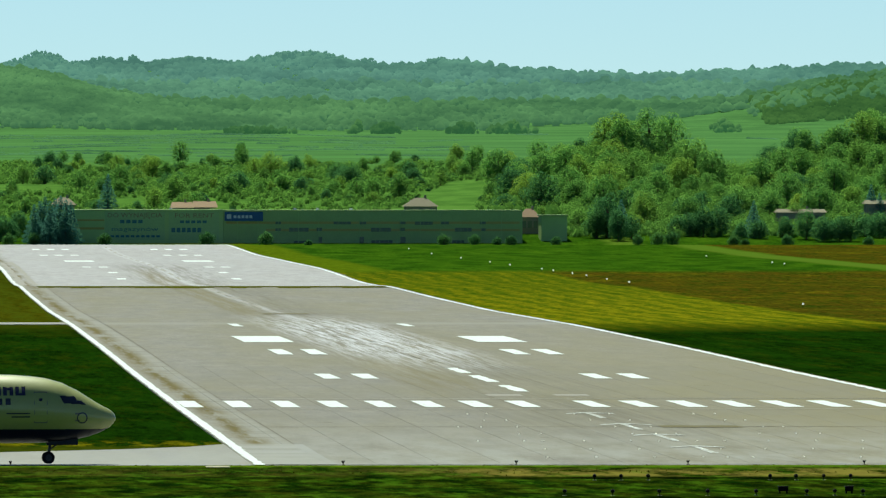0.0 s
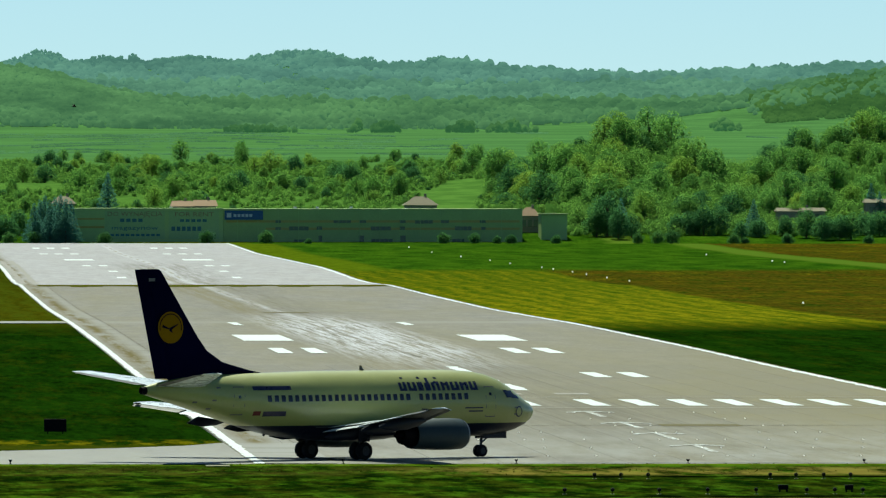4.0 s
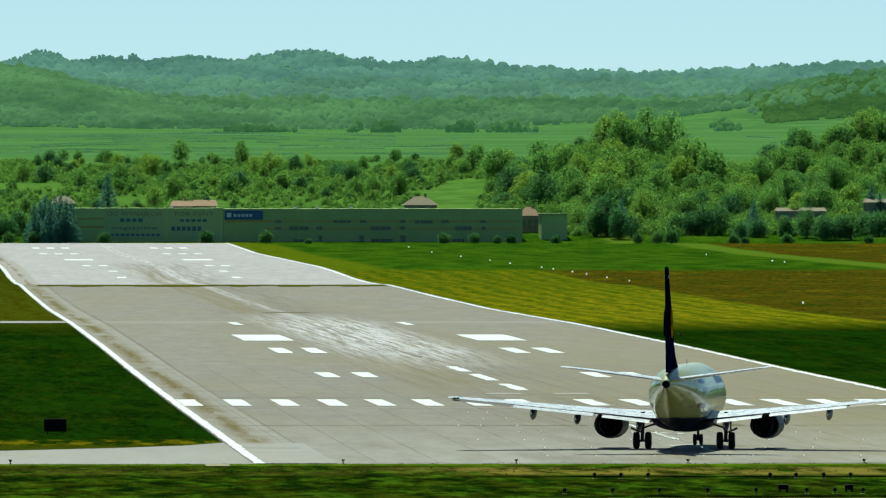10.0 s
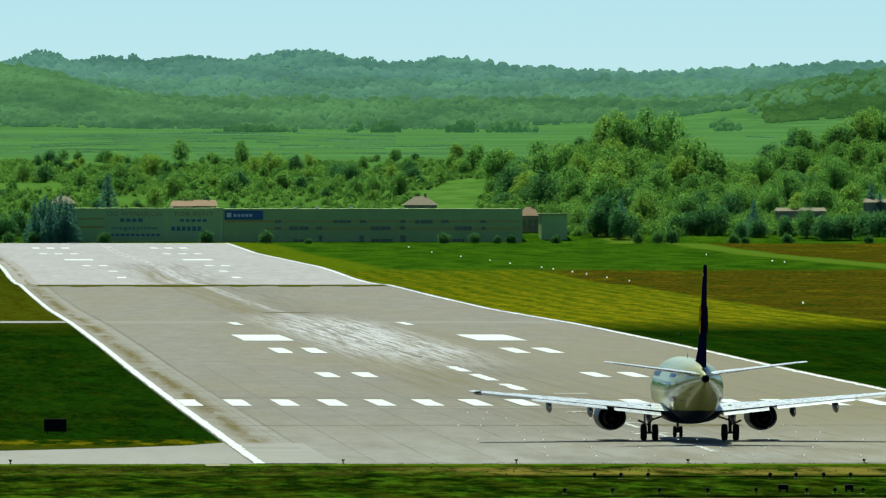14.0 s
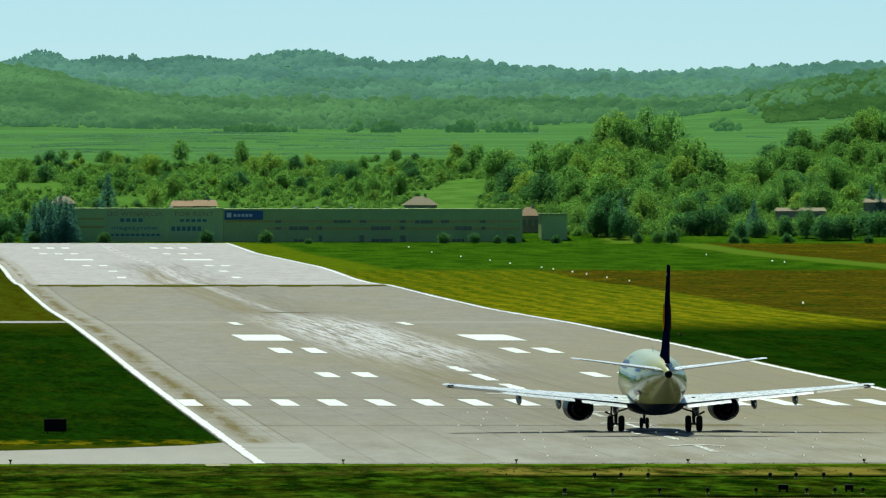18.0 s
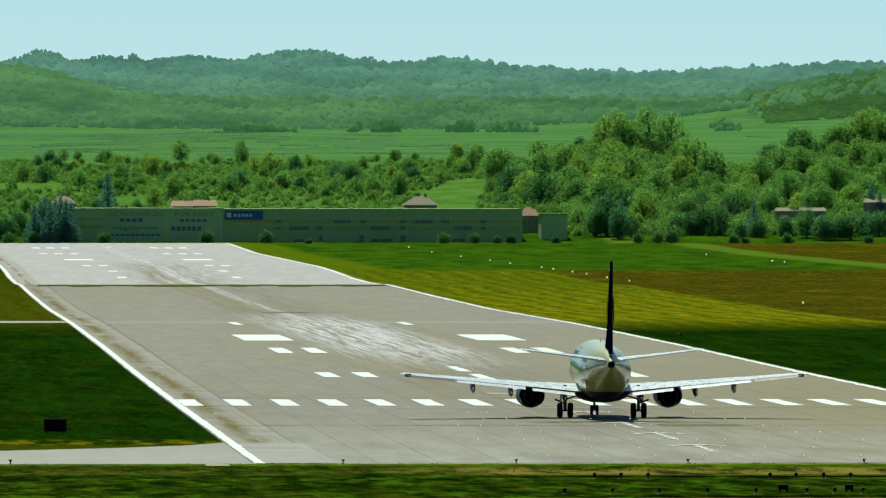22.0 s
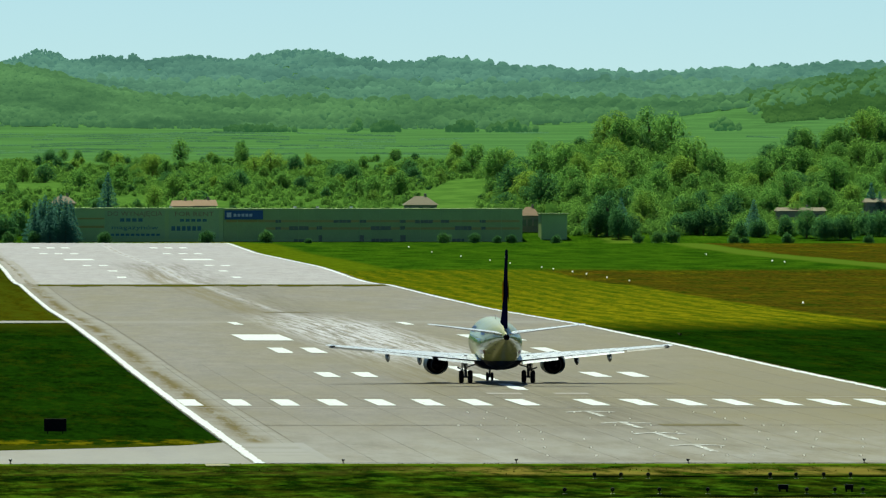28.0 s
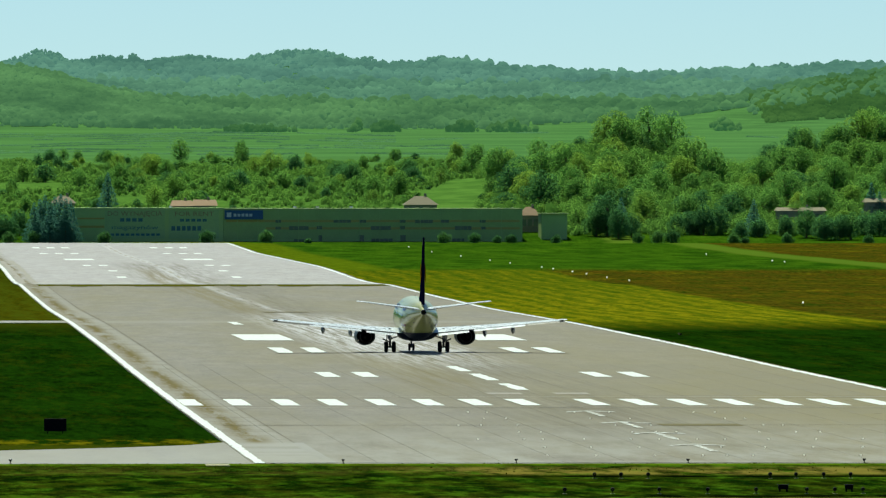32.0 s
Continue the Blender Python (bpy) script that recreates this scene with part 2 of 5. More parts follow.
M_GRASS = grass_material()
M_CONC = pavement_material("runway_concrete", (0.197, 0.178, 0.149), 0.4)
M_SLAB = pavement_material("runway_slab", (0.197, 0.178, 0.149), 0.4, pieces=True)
# far runway: sheen at the grazing angle put into a paler base colour
M_FARCONC = pavement_material("far_sheen_concrete", (0.385, 0.37, 0.395), 0.35, olive=0.12)
M_TAXI = pavement_material("taxiway_concrete", (0.245, 0.24, 0.235), 0.15)
M_PATCH = plain("crest_strip_olive", (0.085, 0.09, 0.012), 1.0, 0, 0.0)
M_JOINT = plain("joint_sealant", (0.1, 0.085, 0.05), 0.9, 0, 0.1)
M_BASE = plain("joint_shadow", (0.14, 0.125, 0.09), 0.95, 0, 0.1)
M_OLIVEPATCH = plain("olive_patch", (0.16, 0.14, 0.07), 0.9, 0, 0.1)
M_PALELINE = plain("worn_pale_line", (0.36, 0.34, 0.31), 0.9, 0, 0.1)


def paint_material(name, lo, hi):
    m = Nodes(name)
    p = m.pos()
    n = m.noise(m.scaled(p, (2.5, 0.25, 1)), 1.0, 5, 0.75)
    return m.done(m.mix(m.ramp(n, lo, hi), (0.33, 0.32, 0.29), (0.66, 0.7, 0.71)), 0.85, 0, 0.15)


M_PAINT = paint_material("marking_paint", 0.28, 0.42)
M_WORN = paint_material("worn_marking_paint", 0.44, 0.62)

# ---- plan: heights along the field ----
PROFILE = [(-3000, 0), (740, -0.1), (780, -0.19), (830, -0.17), (1000, -0.17), (1150, -0.06), (1300, 0.22), (1510, 0.4), (1730, 0.15), (1940, 0.5), (2075, 0.86),
           (2100, 0.75), (2120, 0.64), (2170, 0.62), (2230, 0.8), (2300, 1.3), (2400, 1.8), (2800, 2.3), (3046, 3.6), (3110, 3.0), (3200, 2.2), (3300, 2.4),
           (3420, 9.5), (3600, 16), (3900, 24.5), (4250, 35), (4350, 35), (4500, 43), (4850, 61.5), (5200, 52), (9000, 45)]
PY = np.array([a for a, b in PROFILE], float)
PZ = np.array([b for a, b in PROFILE], float)
STATIONS = np.concatenate([np.arange(-3000, 600, 200.0), np.arange(600, 3120, 10.0), np.arange(3120, 5400, 20.0), np.arange(5400, 9001, 300.0)])


def smooth_profile(y):
    """Rounded version of PROFILE."""
    tot = np.zeros_like(y)
    w = np.where(y > 3300, 30.0, np.where((y > 1950) & (y < 2260), 8.0, 18.0))
    for d in (-1.5, -1, -0.5, 0, 0.5, 1, 1.5):
        tot += np.interp(y + d * w, PY, PZ)
    return tot / 7


SZ = smooth_profile(STATIONS)

# wooded knolls and valley sides: x, y, rise, half width in x, in y
KNOLLS = [(205, 3640, 10, 22, 120), (278, 3640, 10.5, 28, 120), (40, 4520, 13, 38, 90), (360, 4420, 17, 70, 80),
          (60, 4870, 2.6, 11, 60), (86, 4870, 1.5, 8, 60), (115, 4870, 2, 15, 60), (159, 4870, 4.5, 17, 60), (215, 4870, 2.6, 13, 60), (285, 4870, -3.8, 40, 80), (364, 4870, 0.6, 14, 60),
          (110, 3480, -2.5, 14, 60), (40, 3560, 2, 25, 60)]


def height(x, y):
    z = float(np.interp(y, STATIONS, SZ))
    for kx, ky, h, wx, wy in KNOLLS:
        z += h * math.exp(-((x - kx) / wx) ** 2 - ((y - ky) / wy) ** 2)
    return z


# ---- mesh helpers ----
def mesh_object(name, verts, faces, material, parent=None, label="", smooth=False):
    me = bpy.data.meshes.new(name)
    me.from_pydata(verts, [], faces)
    me.materials.append(material)
    if smooth:
        me.polygons.foreach_set("use_smooth", [True] * len(me.polygons))
    ob = new(name, me)
    if parent:
        ob.parent = parent
    if label:
        ob["label"] = label
    return ob


def part(name, bm, material, parent=None, label="", smooth=False):
    me = bpy.data.meshes.new(name)
    bm.normal_update()
    bm.to_mesh(me)
    bm.free()
    me.materials.append(material)
    if smooth:
        me.polygons.foreach_set("use_smooth", [True] * len(me.polygons))
        me.set_sharp_from_angle(angle=radians(40))
    ob = new(name, me)
    if parent:
        ob.parent = parent
    if label:
        ob["label"] = label
    return ob


def add_box(bm, x0, x1, y0, y1, z0, z1, bevel=0.0, m=None):
    r = bmesh.ops.create_cube(bm, size=1)
    vs = r["verts"]
    for v in vs:
        v.co = Vector((x0 + (v.co.x + 0.5) * (x1 - x0), y0 + (v.co.y + 0.5) * (y1 - y0), z0 + (v.co.z + 0.5) * (z1 - z0)))
    if m:
        for v in vs:
            v.co = m @ v.co
    if bevel:
        es = list({e for v in vs for e in v.link_edges})
        bmesh.ops.bevel(bm, geom=es, offset=bevel, segments=1, affect="EDGES")
    return bm


def box(*a, **k):
    return add_box(bmesh.new(), *a, **k)


def add_tube(bm, p, q, r0, r1, seg=10, caps=True):
    """A tapered tube from p to q."""
    p, q = Vector(p), Vector(q)
    rot = (q - p).to_track_quat("Z", "Y").to_matrix()
    rings = []
    for c, r in ((p, r0), (q, r1)):
        rings.append([bm.verts.new(c + rot @ Vector((r * math.cos(6.28318 * i / seg), r * math.sin(6.28318 * i / seg), 0))) for i in range(seg)])
    for i in range(seg):
        j = (i + 1) % seg
        bm.faces.new((rings[0][i], rings[0][j], rings[1][j], rings[1][i]))
    if caps:
        bm.faces.new(list(reversed(rings[0])))
        bm.faces.new(rings[1])
    return bm


def tube(*a, **k):
    return add_tube(bmesh.new(), *a, **k)


def strip(name, x0, x1, y0, y1, dz, material, parent=None, label="", thick=0.0, ragged=0.0, step=2.5):
    """A flat strip on the field that follows its rise and fall."""
    ys = [y0, *[float(s) for s in STATIONS if y0 < s < y1], y1]
    if ragged:
        ys = [float(v) for v in np.linspace(y0, y1, max(3, int((y1 - y0) / step)))]
    rnd = random.Random(int(x0 * 7 + y0))
    verts, faces = [], []
    for y in ys:
        z = float(np.interp(y, STATIONS, SZ)) + dz
        a, b = rnd.gauss(0, ragged), rnd.gauss(0, ragged)
        verts += [(x0 + a, y, z), (x1 + b, y, z)]
    for i in range(len(ys) - 1):
        a = 2 * i
        faces.append((a, a + 1, a + 3, a + 2))
    if thick:
        n = len(verts)
        verts += [(a, b, c - thick) for a, b, c in verts]
        for i in range(len(ys) - 1):
            a = 2 * i
            faces += [(a, a + 2, n + a + 2, n + a), (a + 1, n + a + 1, n + a + 3, a + 3)]
        e = 2 * (len(ys) - 1)
        faces += [(0, n, n + 1, 1), (e, e + 1, n + e + 1, n + e)]
    return mesh_object(name, verts, faces, material, parent, label)


# ---- ground ----
def build_ground():
    xs = np.concatenate([np.arange(-6000, -200, 600.0), np.arange(-200, 700, 12.0), np.arange(700, 6001, 600.0)])
    verts, faces = [], []
    for y in STATIONS:
        for x in xs:
            z = height(x, y)
            if y < 3100:
                z -= 0.03
            verts.append((float(x), float(y), z))
    n = len(xs)
    for j in range(len(STATIONS) - 1):
        for i in range(n - 1):
            a = j * n + i
            faces.append((a, a + 1, a + n + 1, a + n))
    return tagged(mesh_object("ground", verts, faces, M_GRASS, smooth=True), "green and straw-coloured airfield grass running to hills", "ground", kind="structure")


build_ground()
P = 0.06        # pavement surface above the field
RW0, RW1 = CX - 29.6, CX + 30


def build_pavement():
    rw = tagged(strip("runway", RW0, RW1, 768, 3050, P - 0.02, M_CONC, thick=0.1), "pale grey concrete runway with rubber streaks", "runway", kind="structure")
    strip("shoulder", RW1, RW1 + 0.35, 768, 3050, P - 0.03, M_CONC, rw)
    strip("far_sheen_section", RW0 + 0.02, RW1 - 0.02, 2083, 3049, P, M_FARCONC, rw, "far section with grazing sheen painted in as a paler colour")
    tx = tagged(strip("taxiway", -900, RW0, 768, 800, P - 0.02, M_TAXI, thick=0.1), "light grey concrete taxiway joining the runway", "taxiway", kind="structure")
    fillet = bmesh.new()
    pts = [(RW0, 800), (RW0, 834), (RW0 - 2.5, 825), (15, 817), (7.5, 808.5), (-10, 802), (-40, 800)]
    f = fillet.faces.new([fillet.verts.new((a, b, float(np.interp(b, STATIONS, SZ)) + P - 0.02)) for a, b in pts])
    f.normal_update()
    if f.normal.z < 0:
        f.normal_flip()
    part("fillet", fillet, M_TAXI, tx)
    tagged(strip("taxiway", -700, RW0, 1530, 1556, P - 0.02, M_TAXI, thick=0.1), "narrow pale taxiway crossing the grass", "taxiway", kind="structure")
    # edge lines
    strip("edge_line", RW0 + 0.1, RW0 + 0.72, 768, 2080, P + 0.02, M_PAINT, rw, "broad white edge line", ragged=0.045)
    strip("edge_line", RW0 + 0.1, RW0 + 0.76, 2080.1, 3048, P + 0.02, M_PAINT, rw, ragged=0.09, step=6)
    for a, b in ((1.3, 2.2), (3.2, 4.1)):
        strip("pale_shoulder", RW0 + a, RW0 + b, 2130, 2560, P + 0.012, M_PALELINE, rw, "pale worn shoulder band", ragged=0.12, step=9)
    strip("edge_line", RW1 - 0.85, RW1 - 0.15, 768, 3048, P + 0.02, M_PAINT, rw, ragged=0.08, step=3.5)
    strip("end_line", RW0, RW1, 3044, 3050, P + 0.02, M_PAINT, rw)
    # threshold bars
    T0 = 968.5
    strip("threshold_joint", RW0 + 1.5, RW1 - 1.5, T0 - 4.2, T0 - 3.2, P + 0.018, M_PALELINE, rw)
    for i in range(8):
        for s in (-1, 1):
            a = CX + s * (2.05 + 3.62 * i) - (0.3 if s > 0 else 0.0)
            strip("threshold_bar", min(a, a + s * 1.45), max(a, a + s * 1.45), T0 + 5, T0 + 34, P + 0.02, M_PAINT, rw, ragged=0.03, step=7)
    strip("threshold_joint", RW0 + 1.5, RW1 - 1.5, T0 + 44, T0 + 45, P + 0.018, M_PALELINE, rw)
    # touchdown bars and aiming blocks for both directions

    def pairs(y0, y1, count, gap=9.1, wide=2.2, step=3.1, shift=0.0):
        for s in (-1, 1):
            for j in range(count):
                a = CX + shift + s * (gap + j * step)
                strip("touchdown_bar", min(a, a + s * wide), max(a, a + s * wide), y0, y1, P + 0.02, M_PAINT, rw, ragged=0.04, step=9)
    pairs(1116, 1144, 2, 9.3, 1.45, 3.3, 0.55)
    pairs(1262, 1299, 2, 9.15, 1.55, 3.28, 1.0)
    pairs(1356, 1408, 1, 9.6, 5.2, 3.1, 1.2)
    pairs(1503, 1534, 1, 9.4, 1.1, 3.1, -0.2)
    pairs(2233, 2250, 1, 9.1, 1.6)
    pairs(2320, 2336, 1, 9.1, 1.6)
    pairs(2417, 2438, 2, 9.1, 1.6)
    pairs(2575, 2615, 1, 8.9, 5.9)
    pairs(2772, 2794, 3, 9.1, 1.7, 3.3)
    pairs(2906, 2930, 3, 9.1, 1.7, 3.3)
    # centre line stripes
    for y0, y1 in ((1047, 1079), (1097, 1134), (1148, 1178)):
        strip("centre_stripe", CX - 0.35, CX + 0.7, y0, y1, P + 0.02, M_PAINT, rw, ragged=0.07, step=5)
    for x0, x1 in ((48.1, 50.9), (53.5, 56.2)):
        strip("ghost_bar", x0, x1, 1026, 1033, P + 0.018, M_PALELINE, rw, "almost worn away white bar")
    for y in (*range(1180, 1540, 60), *range(1700, 2060, 60), *range(2230, 3000, 60)):
        strip("centre_stripe", CX - 0.3, CX + 0.3, y, y + 30, P + 0.018, M_PALELINE, rw, "faded centre line stripe")
    # arrow heads of the displaced threshold
    for y in (826, 866, 905, 950):
        z = float(np.interp(y, STATIONS, SZ)) + P + 0.025
        for s in (-1, 1):
            v = [(CX + px, y + py, z) for px, py in ((0, 0), (0, -2.4), (s * 1.75, -7), (s * 1.75, -4.6))]
            mesh_object("arrow_head", v, [(0, 1, 2, 3) if s < 0 else (3, 2, 1, 0)], M_WORN, rw, "worn white arrow head")
        strip("arrow_shaft", CX - 0.25, CX + 0.2, y - 24, y - 3, P + 0.02, M_WORN, rw)
    # patches and joints
    # dark olive strip with ragged edges across the crest
    rnd = random.Random(12)
    for i in range(22):
        a = RW0 + 3 + i * 2.52
        strip("dark_patch", a, a + 2.52, 2050 + rnd.uniform(-9, 9), 2081 + rnd.uniform(-5, 2), P + 0.015, M_PATCH, rw, "ragged dark olive strip across the crest")
    strip("dark_patch", CX + 2, CX + 7.5, 889, 897, P + 0.015, M_OLIVEPATCH, rw)
    strip("dark_patch", CX - 2.2, CX + 3.6, 1668, 1680, P + 0.015, M_OLIVEPATCH, rw)
    strip("cross_joint", RW0 + 1.5, RW1, 892.0, 892.6, P + 0.012, M_JOINT, rw)
    strip("long_joint", RW0 + 4.4, RW0 + 4.46, 774, 2060, P + 0.012, M_BASE, rw)
    strip("pale_corner", RW0 + 0.7, RW0 + 5.0, 769, 831, P + 0.013, M_TAXI, rw, "bluish-grey concrete at the taxiway mouth")
    return rw


def build_verge():
    """Low bank of turf that meets the pavement's near edge."""
    verts, faces = [], []
    xs = [float(v) for v in np.arange(-900, RW1 + 2, 6.0)]
    rows = ((750, -0.032), (757, -0.01), (764, P - 0.035), (768.1, P - 0.024))
    for y, dz in rows:
        verts += [(x, y, float(np.interp(y, STATIONS, SZ)) + dz) for x in xs]
    n = len(xs)
    for j in range(3):
        faces += [(j * n + i, j * n + i + 1, j * n + n + i + 1, j * n + n + i) for i in range(n - 1)]
    tagged(mesh_object("verge", verts, faces, M_GRASS, smooth=True), "rough turf bank along the end of the pavement", "grass verge", kind="structure")


RUNWAY = build_pavement()
build_verge()


def build_slabs():
    """Concrete slabs of the near runway, each a piece of its own."""
    w, l = 3.725, 28.0
    me = bpy.data.meshes.new("slab")
    g = 0.013
    v = [(g, g, 0), (w - g, g, 0), (w - g, l - g, 0), (g, l - g, 0), (g, g, -0.03), (w - g, g, -0.03), (w - g, l - g, -0.03), (g, l - g, -0.03)]
    me.from_pydata(v, [], [(0, 1, 2, 3), (0, 4, 5, 1), (1, 5, 6, 2), (2, 6, 7, 3), (3, 7, 4, 0)])
    me.materials.append(M_SLAB)
    for j in range(15):
        y = 770 + j * l
        za, zb = (float(np.interp(q, STATIONS, SZ)) for q in (y, y + l))
        for i in range(16):
            ob = new("slab", me)
            ob.parent = RUNWAY
            ob.matrix_basis = Matrix.Translation((RW0 + i * w, y, za + P - 0.005)) @ Matrix.Rotation(math.atan2(zb - za, l), 4, "X")


# ---- airliner ----
M_WHITE = plain("aircraft_white", (0.325, 0.345, 0.077), 0.48, 0, 0.8, 0.1, 0.8)
M_WHITE.node_tree.nodes["Principled BSDF"].inputs["Coat Weight"].default_value = 0.55
M_WHITE.node_tree.nodes["Principled BSDF"].inputs["Coat IOR"].default_value = 1.5
M_WHITE.node_tree.nodes["Principled BSDF"].inputs["Coat Roughness"].default_value = 0.1
M_BELLY = plain("aircraft_grey_belly", (0.007, 0.01, 0.022), 0.4, 0, 0.25, 0.3, 0.8)
M_NAVY = plain("aircraft_navy", (0.0025, 0.0032, 0.02), 0.6, 0, 0.0, 0.2)
M_YELLOW = plain("tail_disc_yellow", (0.27, 0.14, 0.004), 0.8, 0, 0.0)
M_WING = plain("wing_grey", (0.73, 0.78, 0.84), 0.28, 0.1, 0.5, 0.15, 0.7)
# shade put into a darker copy of the wing paint; ailerons, elevators too
M_WINGSHADE = plain("wing_shade_grey", (0.06, 0.062, 0.06), 0.5, 0, 0.2, 0.2, 0.7)
M_LIP = plain("intake_lip_metal", (0.2, 0.21, 0.22), 0.5, 0.6)
M_COWL = plain("cowling_blue_grey", (0.026, 0.044, 0.05), 0.5, 0, 0.2, 0.2)
M_METAL = plain("bare_metal", (0.6, 0.6, 0.6), 0.25, 0.9, 0.5, 0.2)
M_DARKMETAL = plain("exhaust_metal", (0.004, 0.004, 0.005), 0.7, 0.0, 0.08)
M_TYRE = plain("tyre_rubber", (0.012, 0.012, 0.013), 0.85, 0, 0.2)
M_STRUT = plain("gear_grey", (0.035, 0.035, 0.04), 0.45, 0.3)
M_GLASS = plain("dark_window_glass", (0.01, 0.013, 0.03), 0.12, 0, 0.6)
M_LINE = plain("door_outline", (0.16, 0.15, 0.13), 0.6)
M_NAVYTXT = plain("navy_letter_paint", (0.006, 0.008, 0.05), 0.3, 0, 0.6)
M_RED = plain("flag_red", (0.16, 0.02, 0.015), 0.5)

NOSE = 15.1
# distance from the nose, centre height, half width, half height
HULL = [(0.0, 2.72, 0.03, 0.03), (0.12, 2.72, 0.3, 0.3), (0.4, 2.7, 0.58, 0.54), (0.9, 2.69, 0.92, 0.8), (1.6, 2.77, 1.25, 1.14),
        (2.3, 2.91, 1.48, 1.45), (3.2, 3.06, 1.68, 1.74), (4.3, 3.19, 1.82, 1.93), (5.6, 3.25, 1.88, 2.02), (7.0, 3.28, 1.88, 2.04), (9.0, 3.28, 1.88, 2.04), (13.0, 3.28, 1.88, 2.04),
        (18.2, 3.28, 1.88, 2.04), (20.0, 3.33, 1.85, 1.92), (22.0, 3.53, 1.7, 1.71), (24.0, 3.8, 1.4, 1.4), (26.0, 4.05, 1.02, 1.06), (28.0, 4.22, 0.58, 0.68),
        (29.2, 4.26, 0.32, 0.4), (29.79, 4.26, 0.2, 0.24)]
HS = np.array([h[0] for h in HULL])


def hull_at(s):
    w = 0.0 if s < 3.5 else min(1.0, (s - 3.5) / 2, (29.79 - s) / 1.2)
    return [sum(float(np.interp(s + d * w, HS, [h[i] for h in HULL])) for d in (-1.2, -0.8, -0.4, 0, 0.4, 0.8, 1.2)) / 7 for i in (1, 2, 3)]


def skin(s, a, out=0.0):
    """A point of the hull's skin: s from the nose, a degrees from the right side up."""
    z, w, h = hull_at(s)
    return Vector(((w + out) * math.cos(radians(a)), NOSE - s, z + (h + out) * math.sin(radians(a))))


def hull_mesh(upper, seg):
    """The hull above or below the paint line, finely stepped."""
    ss = sorted({*[h[0] for h in HULL], *[h / 2 for h in range(2, 59)]})
    bm = bmesh.new()
    rings = []
    for s in ss:
        z, w, h = hull_at(s)
        cut = math.degrees(math.asin(max(-1.0, min(1.0, (2.08 - z) / h))))
        lo, hi = (cut, 180 - cut) if upper else (180 - cut, 360 + cut)
        rings.append([bm.verts.new(skin(s, lo + (hi - lo) * i / seg)) for i in range(seg + 1)])
    for r, q in zip(rings, rings[1:]):
        for i in range(seg):
            bm.faces.new((r[i], r[i + 1], q[i + 1], q[i]))
    bmesh.ops.remove_doubles(bm, verts=bm.verts, dist=0.0005)
    bmesh.ops.recalc_face_normals(bm, faces=bm.faces)
    return bm


def plate(s0, s1, z0, z1, out=0.012, n=3, side=1, slant=0.0):
    """A thin plate on the skin between two heights."""
    bm = bmesh.new()
    k = max(2, int((s1 - s0) / 0.6) + 1)
    grid = []
    for i in range(k + 1):
        row = []
        for j in range(n + 1):
            s = s0 + (s1 - s0) * i / k + slant * j / n
            p = skin(s, angle_at(s, z0 + (z1 - z0) * j / n), out)
            row.append(bm.verts.new((p.x * side, p.y, p.z)))
        grid.append(row)
    for i in range(k):
        for j in range(n):
            bm.faces.new((grid[i][j], grid[i][j + 1], grid[i + 1][j + 1], grid[i + 1][j]))
    bm.normal_update()
    if bm.faces[:][0].normal.x * side < 0:
        bmesh.ops.reverse_faces(bm, faces=bm.faces)
    return bm


def angle_at(s, z):
    c, w, h = hull_at(s)
    return math.degrees(math.asin(max(-1, min(1, (z - c) / h))))


def foil(bm, sections, seg=9):
    """A wing through sections (root to tip): leading edge point, trailing edge point, thickness. Closed shape."""
    rings = []
    for le, te, th, up in sections:
        le, te, up = Vector(le), Vector(te), Vector(up)
        top, bot = [], []
        for i in range(seg + 1):
            u = (1 - math.cos(math.pi * i / seg)) / 2
            y = 5 * th * (0.2969 * math.sqrt(u) - 0.126 * u - 0.3516 * u * u + 0.2843 * u ** 3 - 0.1015 * u ** 4)
            c = le + (te - le) * u
            top.append(bm.verts.new(c + up * y))
            if 0 < i < seg:
                bot.append(bm.verts.new(c - up * y * 0.8))
        rings.append(top + list(reversed(bot)))
    for r, q in zip(rings, rings[1:]):
        for i in range(len(r)):
            j = (i + 1) % len(r)
            bm.faces.new((r[i], r[j], q[j], q[i]))
    bm.faces.new(rings[0])
    bm.faces.new(rings[-1])
    bmesh.ops.recalc_face_normals(bm, faces=bm.faces)
    return bm


def shade_underside(ob, below):
    """Puts shade on the faces that look down, as a darker second paint."""
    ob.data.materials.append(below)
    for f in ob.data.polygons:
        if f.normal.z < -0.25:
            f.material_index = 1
    return ob


def revolve(profile, seg=24, x=0, z=0):
    """Rings along y: (y, radius)."""
    bm = bmesh.new()
    rings = [[bm.verts.new((x + r * math.cos(2 * math.pi * i / seg), y, z + r * math.sin(2 * math.pi * i / seg))) for i in range(seg)] for y, r in profile]
    for r, q in zip(rings, rings[1:]):
        for i in range(seg):
            j = (i + 1) % seg
            bm.faces.new((r[i], r[j], q[j], q[i]))
    bmesh.ops.recalc_face_normals(bm, faces=bm.faces)
    return bm


def revolve_back(profile, seg, x, z):
    return revolve([(y - 0.8, r) for y, r in profile], seg, x, z)


